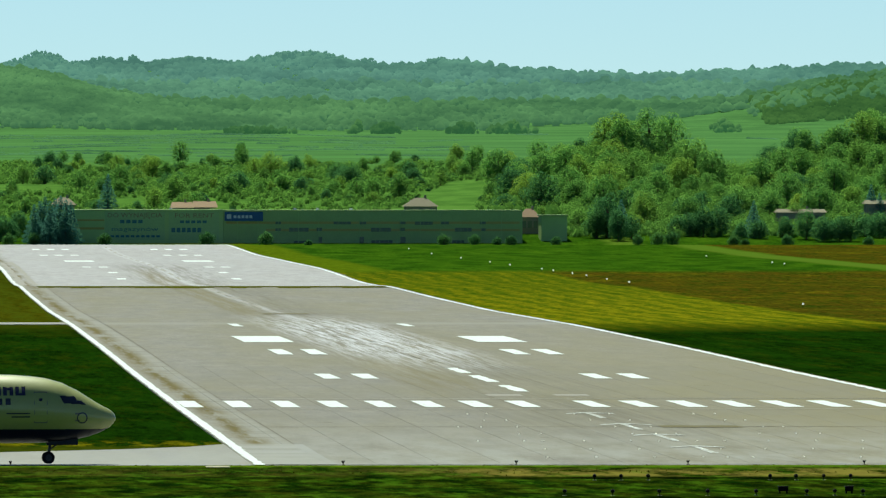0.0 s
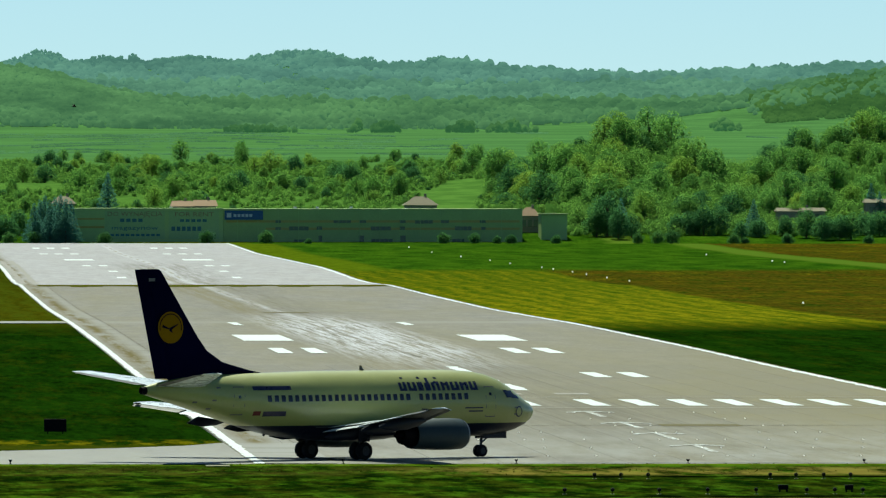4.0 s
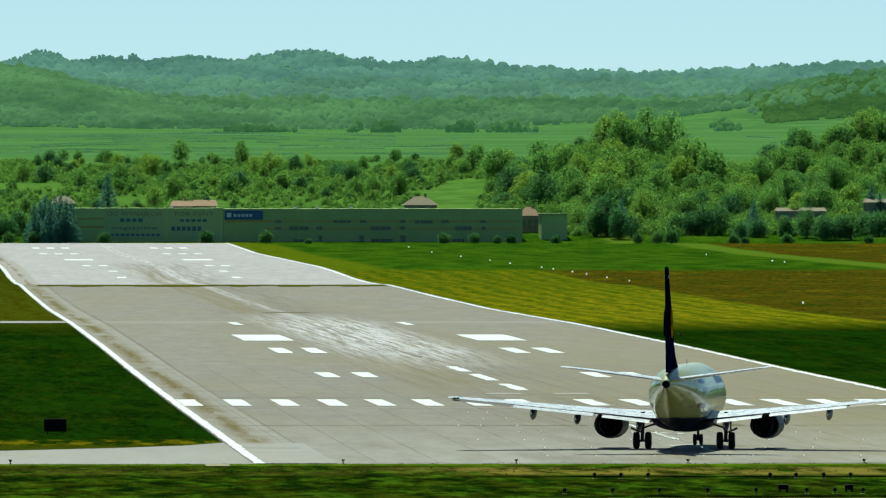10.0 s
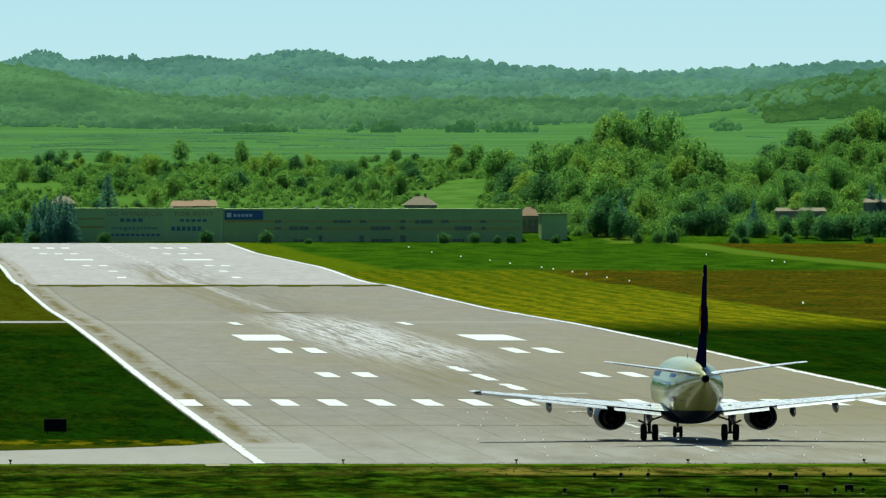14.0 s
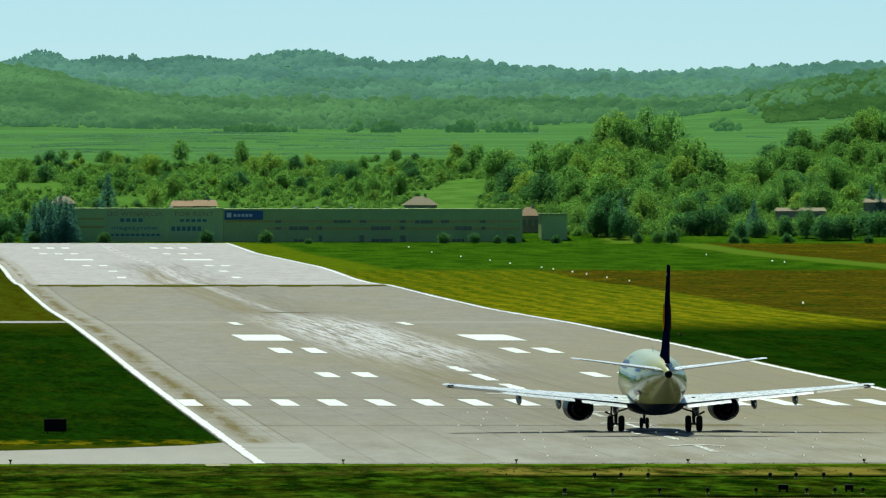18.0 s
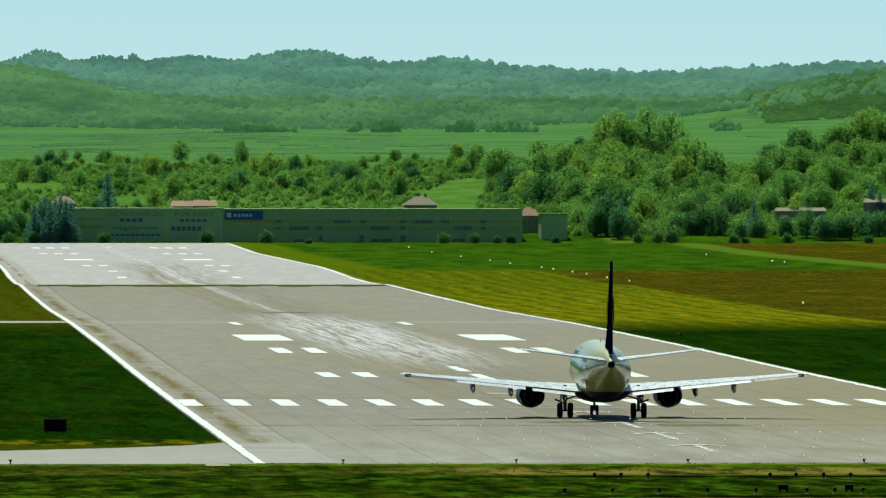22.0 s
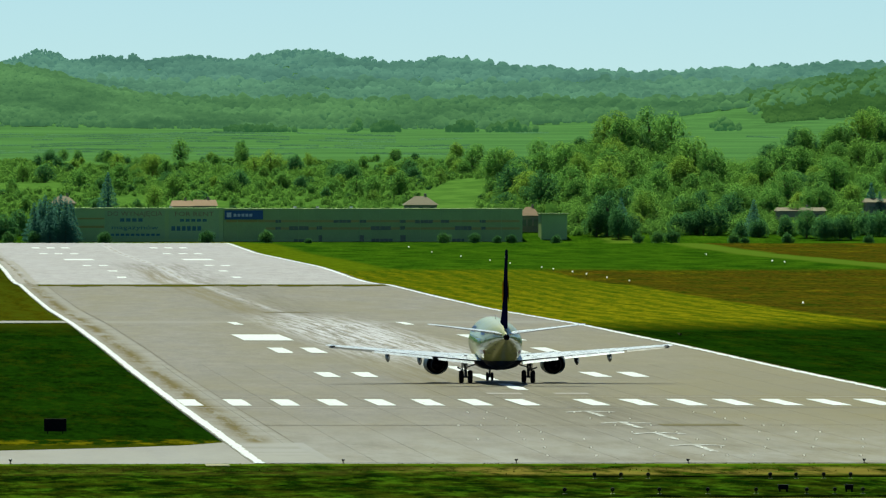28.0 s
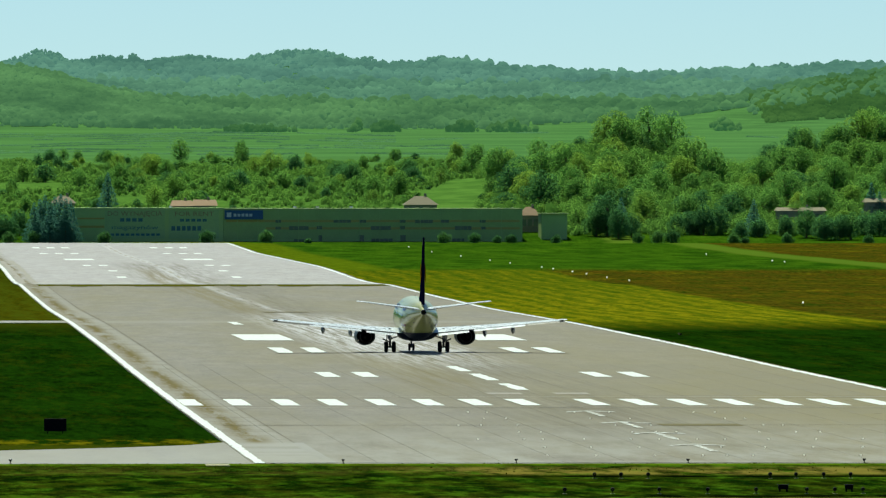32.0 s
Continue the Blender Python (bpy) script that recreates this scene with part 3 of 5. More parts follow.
def wheel(parent, x, y, r, w):
    """Tyre and rim on an axle along x."""
    prof = [(-w / 2, r * 0.55), (-w / 2, r * 0.82), (-w * 0.36, r * 0.95), (-w * 0.15, r), (w * 0.15, r), (w * 0.36, r * 0.95), (w / 2, r * 0.82), (w / 2, r * 0.55)]
    bm = bmesh.new()
    seg = 22
    rings = [[bm.verts.new((x + a, y + q * math.cos(2 * math.pi * i / seg), r + q * math.sin(2 * math.pi * i / seg))) for i in range(seg)] for a, q in prof]
    for a, b in zip(rings, rings[1:]):
        for i in range(seg):
            bm.faces.new((a[i], a[(i + 1) % seg], b[(i + 1) % seg], b[i]))
    bmesh.ops.recalc_face_normals(bm, faces=bm.faces)
    t = part("tyre", bm, M_TYRE, parent, smooth=True)
    bm = tube((x - w * 0.42, y, r), (x + w * 0.42, y, r), r * 0.56, r * 0.56, 16)
    add_tube(bm, (x - w * 0.5, y, r), (x + w * 0.5, y, r), r * 0.2, r * 0.2, 10)
    part("rim", bm, M_STRUT, t)


def build_airliner():
    jet = new("airliner")
    tagged(jet, "white twin-engine airliner with navy tail and grey belly", "airplane")
    # hull in two paints: white above, grey below
    body = part("fuselage", hull_mesh(True, 40), M_WHITE, jet, "glossy white upper fuselage", True)
    part("belly", hull_mesh(False, 16), M_BELLY, jet, "dark grey belly", True)
    bm = bmesh.new()      # fairing under the wing root
    rings = []
    for y, w, d in ((5.6, 0.3, 0.1), (4.6, 1.5, 0.5), (3.0, 1.95, 0.72), (0.5, 2.05, 0.8), (-1.8, 1.9, 0.72), (-3.4, 1.2, 0.5), (-4.4, 0.3, 0.1)):
        rings.append([bm.verts.new((w * math.cos(math.pi * i / 10), y, 1.85 - d * math.sin(math.pi * i / 10))) for i in range(11)])
    for r, q in zip(rings, rings[1:]):
        for i in range(10):
            bm.faces.new((r[i], r[i + 1], q[i + 1], q[i]))
    bmesh.ops.recalc_face_normals(bm, faces=bm.faces)
    part("belly_fairing", bm, M_BELLY, jet, smooth=True)
    # passenger windows, cockpit glass, doors, titles
    for side in (1, -1):
        for i in range(32):
            s = 6.6 + 0.5 * i
            if i == 8:
                continue
            if s < 21.8:
                part("window", plate(s - 0.15, s + 0.15, 3.53, 3.91, 0.012, 2, side), M_GLASS, body)
        for s0, s1, z0, z1, sl in ((2.25, 2.8, 3.56, 4.02, 0.35), (2.85, 3.25, 3.6, 4.06, 0.25), (1.9, 2.2, 3.52, 3.76, 0.3)):
            part("cockpit_window", plate(s0, s1, z0, z1, 0.015, 3, side, sl), M_GLASS, body, "dark cockpit pane")
        for s0, s1, z0, z1 in ((4.25, 5.05, 2.45, 4.3), (23.3, 24.05, 2.75, 4.45)):
            d = part("cabin_door", plate(s0, s1, z0, z1, 0.006, 4, side), M_WHITE, body)
            for a, b, c, e in ((s0, s1, z0, z0 + 0.06), (s0, s1, z1 - 0.05, z1), (s0, s0 + 0.04, z0, z1), (s1 - 0.04, s1, z0, z1)):
                part("door_outline", plate(a, b, c, e, 0.014, 3, side), M_LINE, d)
            part("door_pane", plate(s0 + 0.3, s1 - 0.3, 3.75, 3.92, 0.016, 2, side), M_GLASS, d)
        for s0, s1, z0, z1 in ((13.7, 14.2, 3.3, 4.1),):
            d = part("overwing_exit", plate(s0, s1, z0, z1, 0.006, 3, side), M_WHITE, body)
        # name along the hull as plain shapes: slim uprights and cross bars in the letters' sizes
        s = 5.55
        for w, h, mid in ((0.6, 0.52, 0), (0.6, 0.5, 0.3), (0.62, 0.52, 0), (0.6, 0.52, 0.3), (0.6, 0.8, 0.42), (0.42, 0.76, 0.45), (0.42, 0.82, 0.45), (0.62, 0.52, 0), (0.56, 0.82, 0)):
            for a, b, c, e in ((0, 0.22, 0, h), (w - 0.22, w, 0, h * (1 if h < 0.6 else 0.62)), (0.22, w - 0.22, mid, mid + 0.15)):
                part("title_bar", plate(s + a, s + b, 4.08 + c, 4.08 + e, 0.014, 2, side), M_NAVYTXT, body, "navy painted title bar")
            s += w + 0.13
        part("small_title", plate(19.9, 22.7, 4.22, 4.46, 0.012, 2, side), M_NAVYTXT, body)
        part("mark_bar", plate(20.4, 22.0, 2.66, 2.96, 0.012, 2, side), M_NAVYTXT, body)
        part("flag_patch", plate(22.15, 22.65, 2.72, 2.98, 0.012, 2, side), M_RED, body)
        part("small_text_bar", plate(5.3, 6.7, 2.98, 3.06, 0.012, 1, side), M_NAVYTXT, body)
        part("small_text_bar", plate(5.3, 6.4, 2.78, 2.86, 0.012, 1, side), M_NAVYTXT, body)
        part("service_hatch", plate(16.6, 17.9, 1.95, 2.0, 0.012, 1, side), M_LINE, body)
        for s0, z0 in ((25.2, 3.6), (24.9, 4.35), (26.4, 3.5), (25.4, 3.1), (2.3, 2.95), (2.3, 2.55)):
            part("vent", plate(s0, s0 + 0.28, z0, z0 + 0.1, 0.012, 1, side), M_LINE, body)
        # ring emblem on the nose
        bm = bmesh.new()
        for i in range(20):
            a, b = 2 * math.pi * i / 20, 2 * math.pi * (i + 1) / 20
            pts = []
            for q, r in ((a, 0.26), (b, 0.26), (b, 0.33), (a, 0.33)):
                s0 = 2.15 - r * math.cos(q)
                pts.append(skin(s0, angle_at(s0, 2.75 + r * math.sin(q)), 0.025))
            bm.faces.new([bm.verts.new((p.x * side, p.y, p.z)) for p in pts])
        part("nose_emblem", bm, M_NAVYTXT, body)
    # tail cone exhaust
    part("tail_exhaust", revolve([(NOSE - 29.7, 0.26), (NOSE - 30.0, 0.22), (NOSE - 30.0, 0.15), (NOSE - 29.4, 0.14)], 14, 0, 4.26), M_DARKMETAL, jet, smooth=True)
    # wings
    for side, nm in ((1, "right"), (-1, "left")):
        up = (0, 0, 1)
        secs = [((0.3 * side, 5.2, 1.75), (0.3 * side, -1.9, 1.85), 0.95, up), ((1.9 * side, 4.3, 1.92), (1.9 * side, -1.9, 1.95), 0.85, up),
                ((5.0 * side, 2.1, 2.3), (5.0 * side, -1.75, 2.25), 0.5, up), ((9.5 * side, -0.35, 2.78), (9.5 * side, -3.0, 2.72), 0.3, up),
                ((14.1 * side, -2.85, 3.25), (14.1 * side, -4.35, 3.22), 0.17, up), ((14.44 * side, -3.4, 3.28), (14.44 * side, -4.4, 3.26), 0.08, up)]
        w = shade_underside(part("wing", foil(bmesh.new(), secs), M_WING, jet, "pale grey swept wing with shade painted on its underside", True), M_WINGSHADE)
        # slats lowered a little, and flaps hung behind
        fl = [((2.0 * side, -1.5, 1.84), (2.0 * side, -2.75, 1.66), 0.16, up), ((5.0 * side, -1.45, 2.16), (5.0 * side, -2.5, 2.0), 0.14, up)]
        shade_underside(part("inboard_flap", foil(bmesh.new(), fl, 6), M_WING, w, smooth=True), M_WINGSHADE)
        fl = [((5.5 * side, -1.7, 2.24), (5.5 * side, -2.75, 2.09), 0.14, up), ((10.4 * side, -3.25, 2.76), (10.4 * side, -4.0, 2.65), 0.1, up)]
        shade_underside(part("outboard_flap", foil(bmesh.new(), fl, 6), M_WING, w, smooth=True), M_WINGSHADE)
        fl = [((10.6 * side, -3.2, 2.84), (10.6 * side, -3.95, 2.7), 0.1, up), ((14.2 * side, -4.2, 3.22), (14.2 * side, -4.65, 3.08), 0.08, up)]
        part("aileron", foil(bmesh.new(), fl, 5), M_WINGSHADE, w, "drooped aileron in the painted shade grey", smooth=True)
        sl = [((5.9 * side, 1.95, 2.3), (5.9 * side, 1.2, 2.5), 0.1, up), ((13.9 * side, -2.4, 3.14), (13.9 * side, -2.95, 3.32), 0.07, up)]
        shade_underside(part("slat", foil(bmesh.new(), sl, 5), M_WING, w, smooth=True), M_WINGSHADE)
        for fx in (6.55, 9.25, 2.7):
            z = 1.92 + (fx - 1.9) * 0.108
            y = -1.2 - max(0, fx - 5) * 0.27
            bm = revolve([(y + 1.8, 0.02), (y + 1.2, 0.13), (y + 0.2, 0.2), (y - 0.9, 0.17), (y - 1.9, 0.02)], 10)
            for v in bm.verts:
                v.co = Vector((v.co.x * 0.95 + fx * side, v.co.y, v.co.z * 2.1 + z - 0.42 - 0.1 * (y - v.co.y)))
            part("flap_fairing", bm, M_BELLY, w, "dark grey flap track fairing", True)
        part("wing_light", box(13.9 * side - 0.2, 13.9 * side + 0.2, -4.55, -4.35, 3.18, 3.27, 0.02), M_GLASS, w)
        # engine
        ex, ez = 4.9 * side, 1.46
        e = new("engine")
        e.parent = jet
        bm = revolve_back([(5.9, 0.80), (6.25, 0.83), (6.38, 0.91), (6.2, 0.99), (5.4, 1.03), (4.2, 1.02), (3.0, 0.95), (2.5, 0.9), (2.5, 0.84), (3.6, 0.9)], 28, ex, ez)
        for v in bm.verts:
            if v.co.z < ez:
                v.co.z = ez + (v.co.z - ez) * 0.86
        part("nacelle", bm, M_COWL, e, "blue-grey engine cowling with flattened underside", True)
        bm = revolve_back([(6.0, 0.81), (6.27, 0.84), (6.4, 0.91), (6.25, 0.985)], 28, ex, ez)
        for v in bm.verts:
            if v.co.z < ez:
                v.co.z = ez + (v.co.z - ez) * 0.86
        part("intake_lip", bm, M_LIP, e, smooth=True)
        part("core_nozzle", revolve_back([(3.5, 0.72), (2.4, 0.62), (1.75, 0.5), (1.75, 0.44), (2.6, 0.5)], 22, ex, ez), M_DARKMETAL, e, smooth=True)
        part("exhaust_plug", revolve_back([(2.4, 0.36), (1.7, 0.25), (1.2, 0.03)], 16, ex, ez), M_DARKMETAL, e, smooth=True)
        bm = revolve_back([(5.2, 0.76), (5.2, 0.3), (5.6, 0.2), (5.85, 0.02)], 22, ex, ez + 0.03)
        part("fan", bm, M_DARKMETAL, e, smooth=True)
        bm = revolve_back([(3.2, 0.79), (3.2, 0.3)], 22, ex, ez + 0.03)
        part("fan_duct", bm, M_DARKMETAL, e)
        py = [((ex, 4.8, ez + 1.0), (ex, 1.1, ez + 0.55), 0.32, (1, 0, 0)), ((ex, 4.2, 2.5), (ex, 0.9, 2.1), 0.28, (1, 0, 0))]
        part("pylon", foil(bmesh.new(), py, 6), M_BELLY, e, smooth=True)
        # tailplane
        st = [((0.2 * side, -10.3, 4.45), (0.2 * side, -13.9, 4.5), 0.3, up), ((6.25 * side, -13.65, 5.31), (6.25 * side, -15.1, 5.31), 0.12, up), ((6.48 * side, -14.1, 5.34), (6.48 * side, -15.15, 5.34), 0.06, up)]
        h = part("tailplane", foil(bmesh.new(), st), M_WING, jet, "pale grey tailplane", True)
        el = [((0.9 * side, -13.7, 4.57), (0.9 * side, -14.5, 4.58), 0.1, up), ((5.9 * side, -14.85, 5.26), (5.9 * side, -15.4, 5.26), 0.06, up)]
        part("elevator", foil(bmesh.new(), el, 5), M_WINGSHADE, h, "elevator in the painted shade grey", smooth=True)
    # fin with dorsal fillet, rudder and disc
    up = (1, 0, 0)
    fs = [((0, -5.1, 5.12), (0, -12.9, 4.75), 0.2, up), ((0, -6.7, 5.4), (0, -13.0, 5.4), 0.34, up), ((0, -8.75, 5.9), (0, -13.2, 5.9), 0.42, up), ((0, -9.95, 6.6), (0, -13.4, 6.6), 0.42, up),
          ((0, -10.7, 7.5), (0, -13.65, 7.5), 0.38, up), ((0, -13.4, 11.36), (0, -14.9, 11.36), 0.2, up), ((0, -13.6, 11.48), (0, -14.95, 11.48), 0.12, up)]
    fin = part("fin", foil(bmesh.new(), fs), M_NAVY, jet, "dark navy tail fin", True)
    rs = [((0, -12.6, 4.95), (0, -13.85, 4.95), 0.36, up), ((0, -14.45, 11.46), (0, -15.38, 11.46), 0.16, up)]
    part("rudder", foil(bmesh.new(), rs, 6), M_NAVY, fin, smooth=True)
    for side in (1, -1):
        bm = bmesh.new()
        c, xo = Vector((0, -12.85, 8.0)), 0.222
        ring = [bm.verts.new((side * (xo - 0.02 * math.sin(6.28318 * i / 32)), c.y + 0.95 * math.cos(6.28318 * i / 32), c.z + 0.95 * math.sin(6.28318 * i / 32))) for i in range(32)]
        bm.faces.new(ring if side > 0 else list(reversed(ring)))
        part("tail_disc", bm, M_YELLOW, fin, "orange-yellow disc")
        bm = bmesh.new()
        for i in range(32):
            a, b = 6.28318 * i / 32, 6.28318 * (i + 1) / 32
            bm.faces.new([bm.verts.new((side * (xo + 0.004), c.y + r * math.cos(q), c.z + r * math.sin(q))) for q, r in ((a, 0.78), (b, 0.78), (b, 0.84), (a, 0.84))])
        part("disc_ring", bm, M_NAVY, fin)
        bm = bmesh.new()
        for a, b in (((-0.62, 0.1), (-0.05, -0.1)), ((-0.05, -0.1), (0.6, 0.22)), ((-0.05, -0.1), (0.25, -0.42))):
            d = (Vector(b) - Vector(a)).normalized() * 0.09
            q = [(a[0] - d.y, a[1] + d.x), (a[0] + d.y, a[1] - d.x), (b[0], b[1] - 0.02), (b[0], b[1] + 0.02)]
            bm.faces.new([bm.verts.new((side * (xo + 0.006), c.y + u, c.z + v)) for u, v in q])
        part("disc_mark", bm, M_NAVY, fin)
        part("fin_mark", box(side * 0.115 - 0.012, side * 0.115 + 0.012, -14.4, -13.95, 10.75, 10.95), M_LINE, fin)
    # aerials
    for y, z0, hgt in ((1.9, 5.22, 0.4),):
        bm = foil(bmesh.new(), [((0, y + 0.22, z0), (0, y - 0.2, z0), 0.06, up), ((0, y - 0.05, z0 + hgt), (0, y - 0.22, z0 + hgt), 0.03, up)], 4)
        part("aerial", bm, M_LINE, jet)
    for y in (8.0, 2.0, -5.5):
        part("belly_aerial", foil(bmesh.new(), [((0, y + 0.2, 1.4 if y > -5 else 1.75), (0, y - 0.2, 1.4 if y > -5 else 1.75), 0.05, up), ((0, y - 0.1, 1.0 if y > -5 else 1.45), (0, y - 0.25, 1.0 if y > -5 else 1.45), 0.03, up)], 4), M_STRUT, jet)
    # landing gear; GY: the main wheels' place along the hull
    GY = -0.3
    for side in (1, -1):
        g = new("main_gear")
        g.parent = jet
        x = 2.615 * side
        bm = tube((x, GY, 0.52), (x, 0.0, 2.3), 0.11, 0.14)
        add_tube(bm, (x - 0.45, GY, 0.52), (x + 0.45, GY, 0.52), 0.08, 0.08, 8)
        add_tube(bm, (x, GY, 1.3), (x - side * 1.2, GY, 1.7), 0.06, 0.06, 8)
        add_tube(bm, (x, GY, 0.9), (x, 0.45, 1.9), 0.05, 0.05, 8)
        part("strut", bm, M_STRUT, g, smooth=True)
        part("door_arm", tube((x, GY, 1.0), (x + side * 0.72, GY, 1.32), 0.045, 0.07, 8), M_STRUT, g)
        part("gear_door", box(x + side * 0.28, x + side * 0.33, -0.7, 0.15, 1.1, 1.95, 0.01), M_BELLY, g)
        for d in (-0.37, 0.37):
            wheel(g, x + d, GY, 0.54, 0.38)
    g = new("nose_gear")
    g.parent = jet
    bm = tube((0, 11.07, 0.35), (0, 11.25, 1.7), 0.08, 0.1)
    add_tube(bm, (-0.25, 11.07, 0.35), (0.25, 11.07, 0.35), 0.05, 0.05, 8)
    add_tube(bm, (0, 11.1, 0.8), (0, 12.1, 1.55), 0.05, 0.05, 8)
    part("strut", bm, M_STRUT, g, smooth=True)
    for s in (-1, 1):
        part("gear_door", box(s * 0.4 - 0.02, s * 0.4 + 0.02, 11.0, 12.8, 1.12, 1.6, 0.01), M_BELLY, g)
        wheel(g, 0.2 * s, 11.07, 0.37, 0.21)
    return jet, g


AIRLINER, NOSE_GEAR = build_airliner()


def motions():
    rows = [(0.0, -1.0, 770.6, 5.0), (0.5, 2.75, 771.1, 8.0), (1.0, 6.69, 771.7, 11.5), (1.5, 10.3, 772.6, 15.0), (2.0, 14.13, 773.9, 19.5), (2.5, 17.63, 775.3, 24.0),
            (3.0, 21.23, 777.1, 28.5), (3.5, 24.45, 779.0, 32.5), (4.5, 30.55, 783.8, 40.4), (5.5, 36.15, 789.2, 48.1), (6.0, 38.7, 792.1, 52.3), (6.5, 40.95, 795.1, 56.5),
            (7.0, 43.0, 798.2, 60.7), (7.5, 44.76, 800.8, 64.7), (8.0, 46.3, 802.9, 68.6), (8.5, 47.6, 804.8, 72.4), (9.0, 48.7, 806.7, 76.0), (9.5, 49.6, 808.7, 79.1),
            (10.0, 50.3, 811.0, 82.0), (10.5, 50.84, 813.6, 84.4), (11.0, 51.28, 816.4, 86.2), (11.5, 51.63, 819.7, 87.4), (12.0, 51.88, 823.0, 88.5), (13.0, 52.17, 830.2, 89.7),
            (14.0, 52.3, 838.0, 90.4), (15.0, 52.31, 845.4, 90.5), (16.0, 52.24, 852.9, 90.5), (17.0, 52.11, 860.9, 90.4), (18.0, 51.94, 869.8, 90.2), (19.0, 51.76, 880.0, 90.0),
            (20.0, 51.58, 891.9, 89.8), (21.0, 51.42, 905.8, 89.6), (22.0, 51.29, 922.0, 89.5), (23.0, 51.2, 940.9, 89.4), (24.0, 51.16, 962.6, 89.3), (25.0, 51.17, 987.5, 89.3),
            (26.0, 51.24, 1015.75, 89.6), (27.0, 51.35, 1047.6, 90.0), (28.0, 51.5, 1083.2, 90.4), (29.0, 51.7, 1122.7, 90.6), (30.0, 51.92, 1166.3, 90.6), (31.0, 52.15, 1214.1, 90.5),
            (32.0, 52.37, 1266.2, 90.3)]
    # under power the hull sits back on its main legs and the nose leg stretches
    def squat(t):
        return float(np.interp(t, (0, 13, 17, 24, 28, 32), (0, 0, 0.9, 1.25, 1.15, 0.9)))
    walk(AIRLINER, [(t, pose(x, y, float(np.interp(y, STATIONS, SZ)) + P + 0.01, squat(t), 0, h - 90)) for t, x, y, h in rows])
    walk(NOSE_GEAR, [(t, pose(0, 0, -11.0 * math.tan(radians(squat(t))))) for t, x, y, h in rows])
    fly = [(0.0, -40.0, 1150.0, 24.5, -60), (3.6, 6.0, 1180.0, 23.8, -75), (5.5, 51.15, 1200.0, 23.3, -80), (5.7, 51.6, 1200.0, 23.2, -80), (5.9, 52.2, 1200.0, 22.9, -80), (6.1, 53.0, 1200.0, 22.6, -80), (6.3, 53.8, 1200.0, 22.4, -80),
           (7.2, 61.0, 1230.0, 17.0, -70), (8.2, 74.0, 1320.0, 8.0, -60), (9.0, 86.0, 1400.0, 0.55, -60), (9.5, 86.5, 1402.0, 0.4, -60), (32.0, 86.5, 1402.0, 0.4, -60)]
    walk(BIRD, [(t, pose(x, y, z, 0, 0, h)) for t, x, y, z, h in fly])


# ---- trees ----
def leaf_material(name, dark, light, warm, thin=0.6, through_leaf=1.3):
    """Leaves that reflect and let light through; each crown has a tint of its own."""
    m = Nodes(name)
    p = m.local()
    c = m.mix(m.ramp(m.island(), 0, 1, 0.3, 0.7), dark, light)
    c = m.mix(m.ramp(m.noise(p, 0.35, 3), 0.42, 0.62, 0, 0.55), c, dark)
    c = m.mix(m.ramp(m.random(), 0.65, 1.0, 0.0, 0.95), c, warm)
    c = m.mix(m.ramp(m.random(), 0.0, 0.4, 0.75, 0.0), c, tuple(v * 0.8 for v in dark))
    m.done(c, 0.9, 0, 0.0)
    tr = m.t.nodes.new("ShaderNodeBsdfTranslucent")
    m.put(tr.inputs[0], m.mix(1.0, c, c) if through_leaf == 1 else m.mix(0.35, c, tuple(v * through_leaf for v in warm)))
    mx = m.t.nodes.new("ShaderNodeMixShader")
    mx.inputs[0].default_value = thin
    m.t.links.new(m.bsdf.outputs[0], mx.inputs[1])
    m.t.links.new(tr.outputs[0], mx.inputs[2])
    m.t.links.new(mx.outputs[0], m.out.inputs[0])
    return m.mat


M_LEAF = leaf_material("broad_leaves", L_A, L_B, L_C)
M_NEEDLE = leaf_material("fir_needles", (0.07, 0.19, 0.15), (0.095, 0.23, 0.17), (0.08, 0.21, 0.16), 0.55)
M_DARKLEAF = leaf_material("shaded_leaves", (0.055, 0.16, 0.062), (0.08, 0.205, 0.068), (0.09, 0.22, 0.06))
M_PALELEAF = leaf_material("pale_leaves", (0.14, 0.29, 0.055), (0.2, 0.36, 0.06), (0.24, 0.37, 0.055))
M_BUSH = leaf_material("bush_leaves", (0.045, 0.13, 0.045), (0.07, 0.18, 0.05), (0.08, 0.19, 0.05))
M_BARK = plain("bark", (0.1, 0.075, 0.05), 0.95, 0, 0.1)


def icosphere(sub):
    bm = bmesh.new()
    bmesh.ops.create_icosphere(bm, subdivisions=sub, radius=1)
    v = np.array([p.co[:] for p in bm.verts])
    f = [tuple(q.index for q in face.verts) for face in bm.faces]
    bm.free()
    return v, f


ICO1, ICO2 = icosphere(1), icosphere(2)
UP = Vector((0, 0, 1))


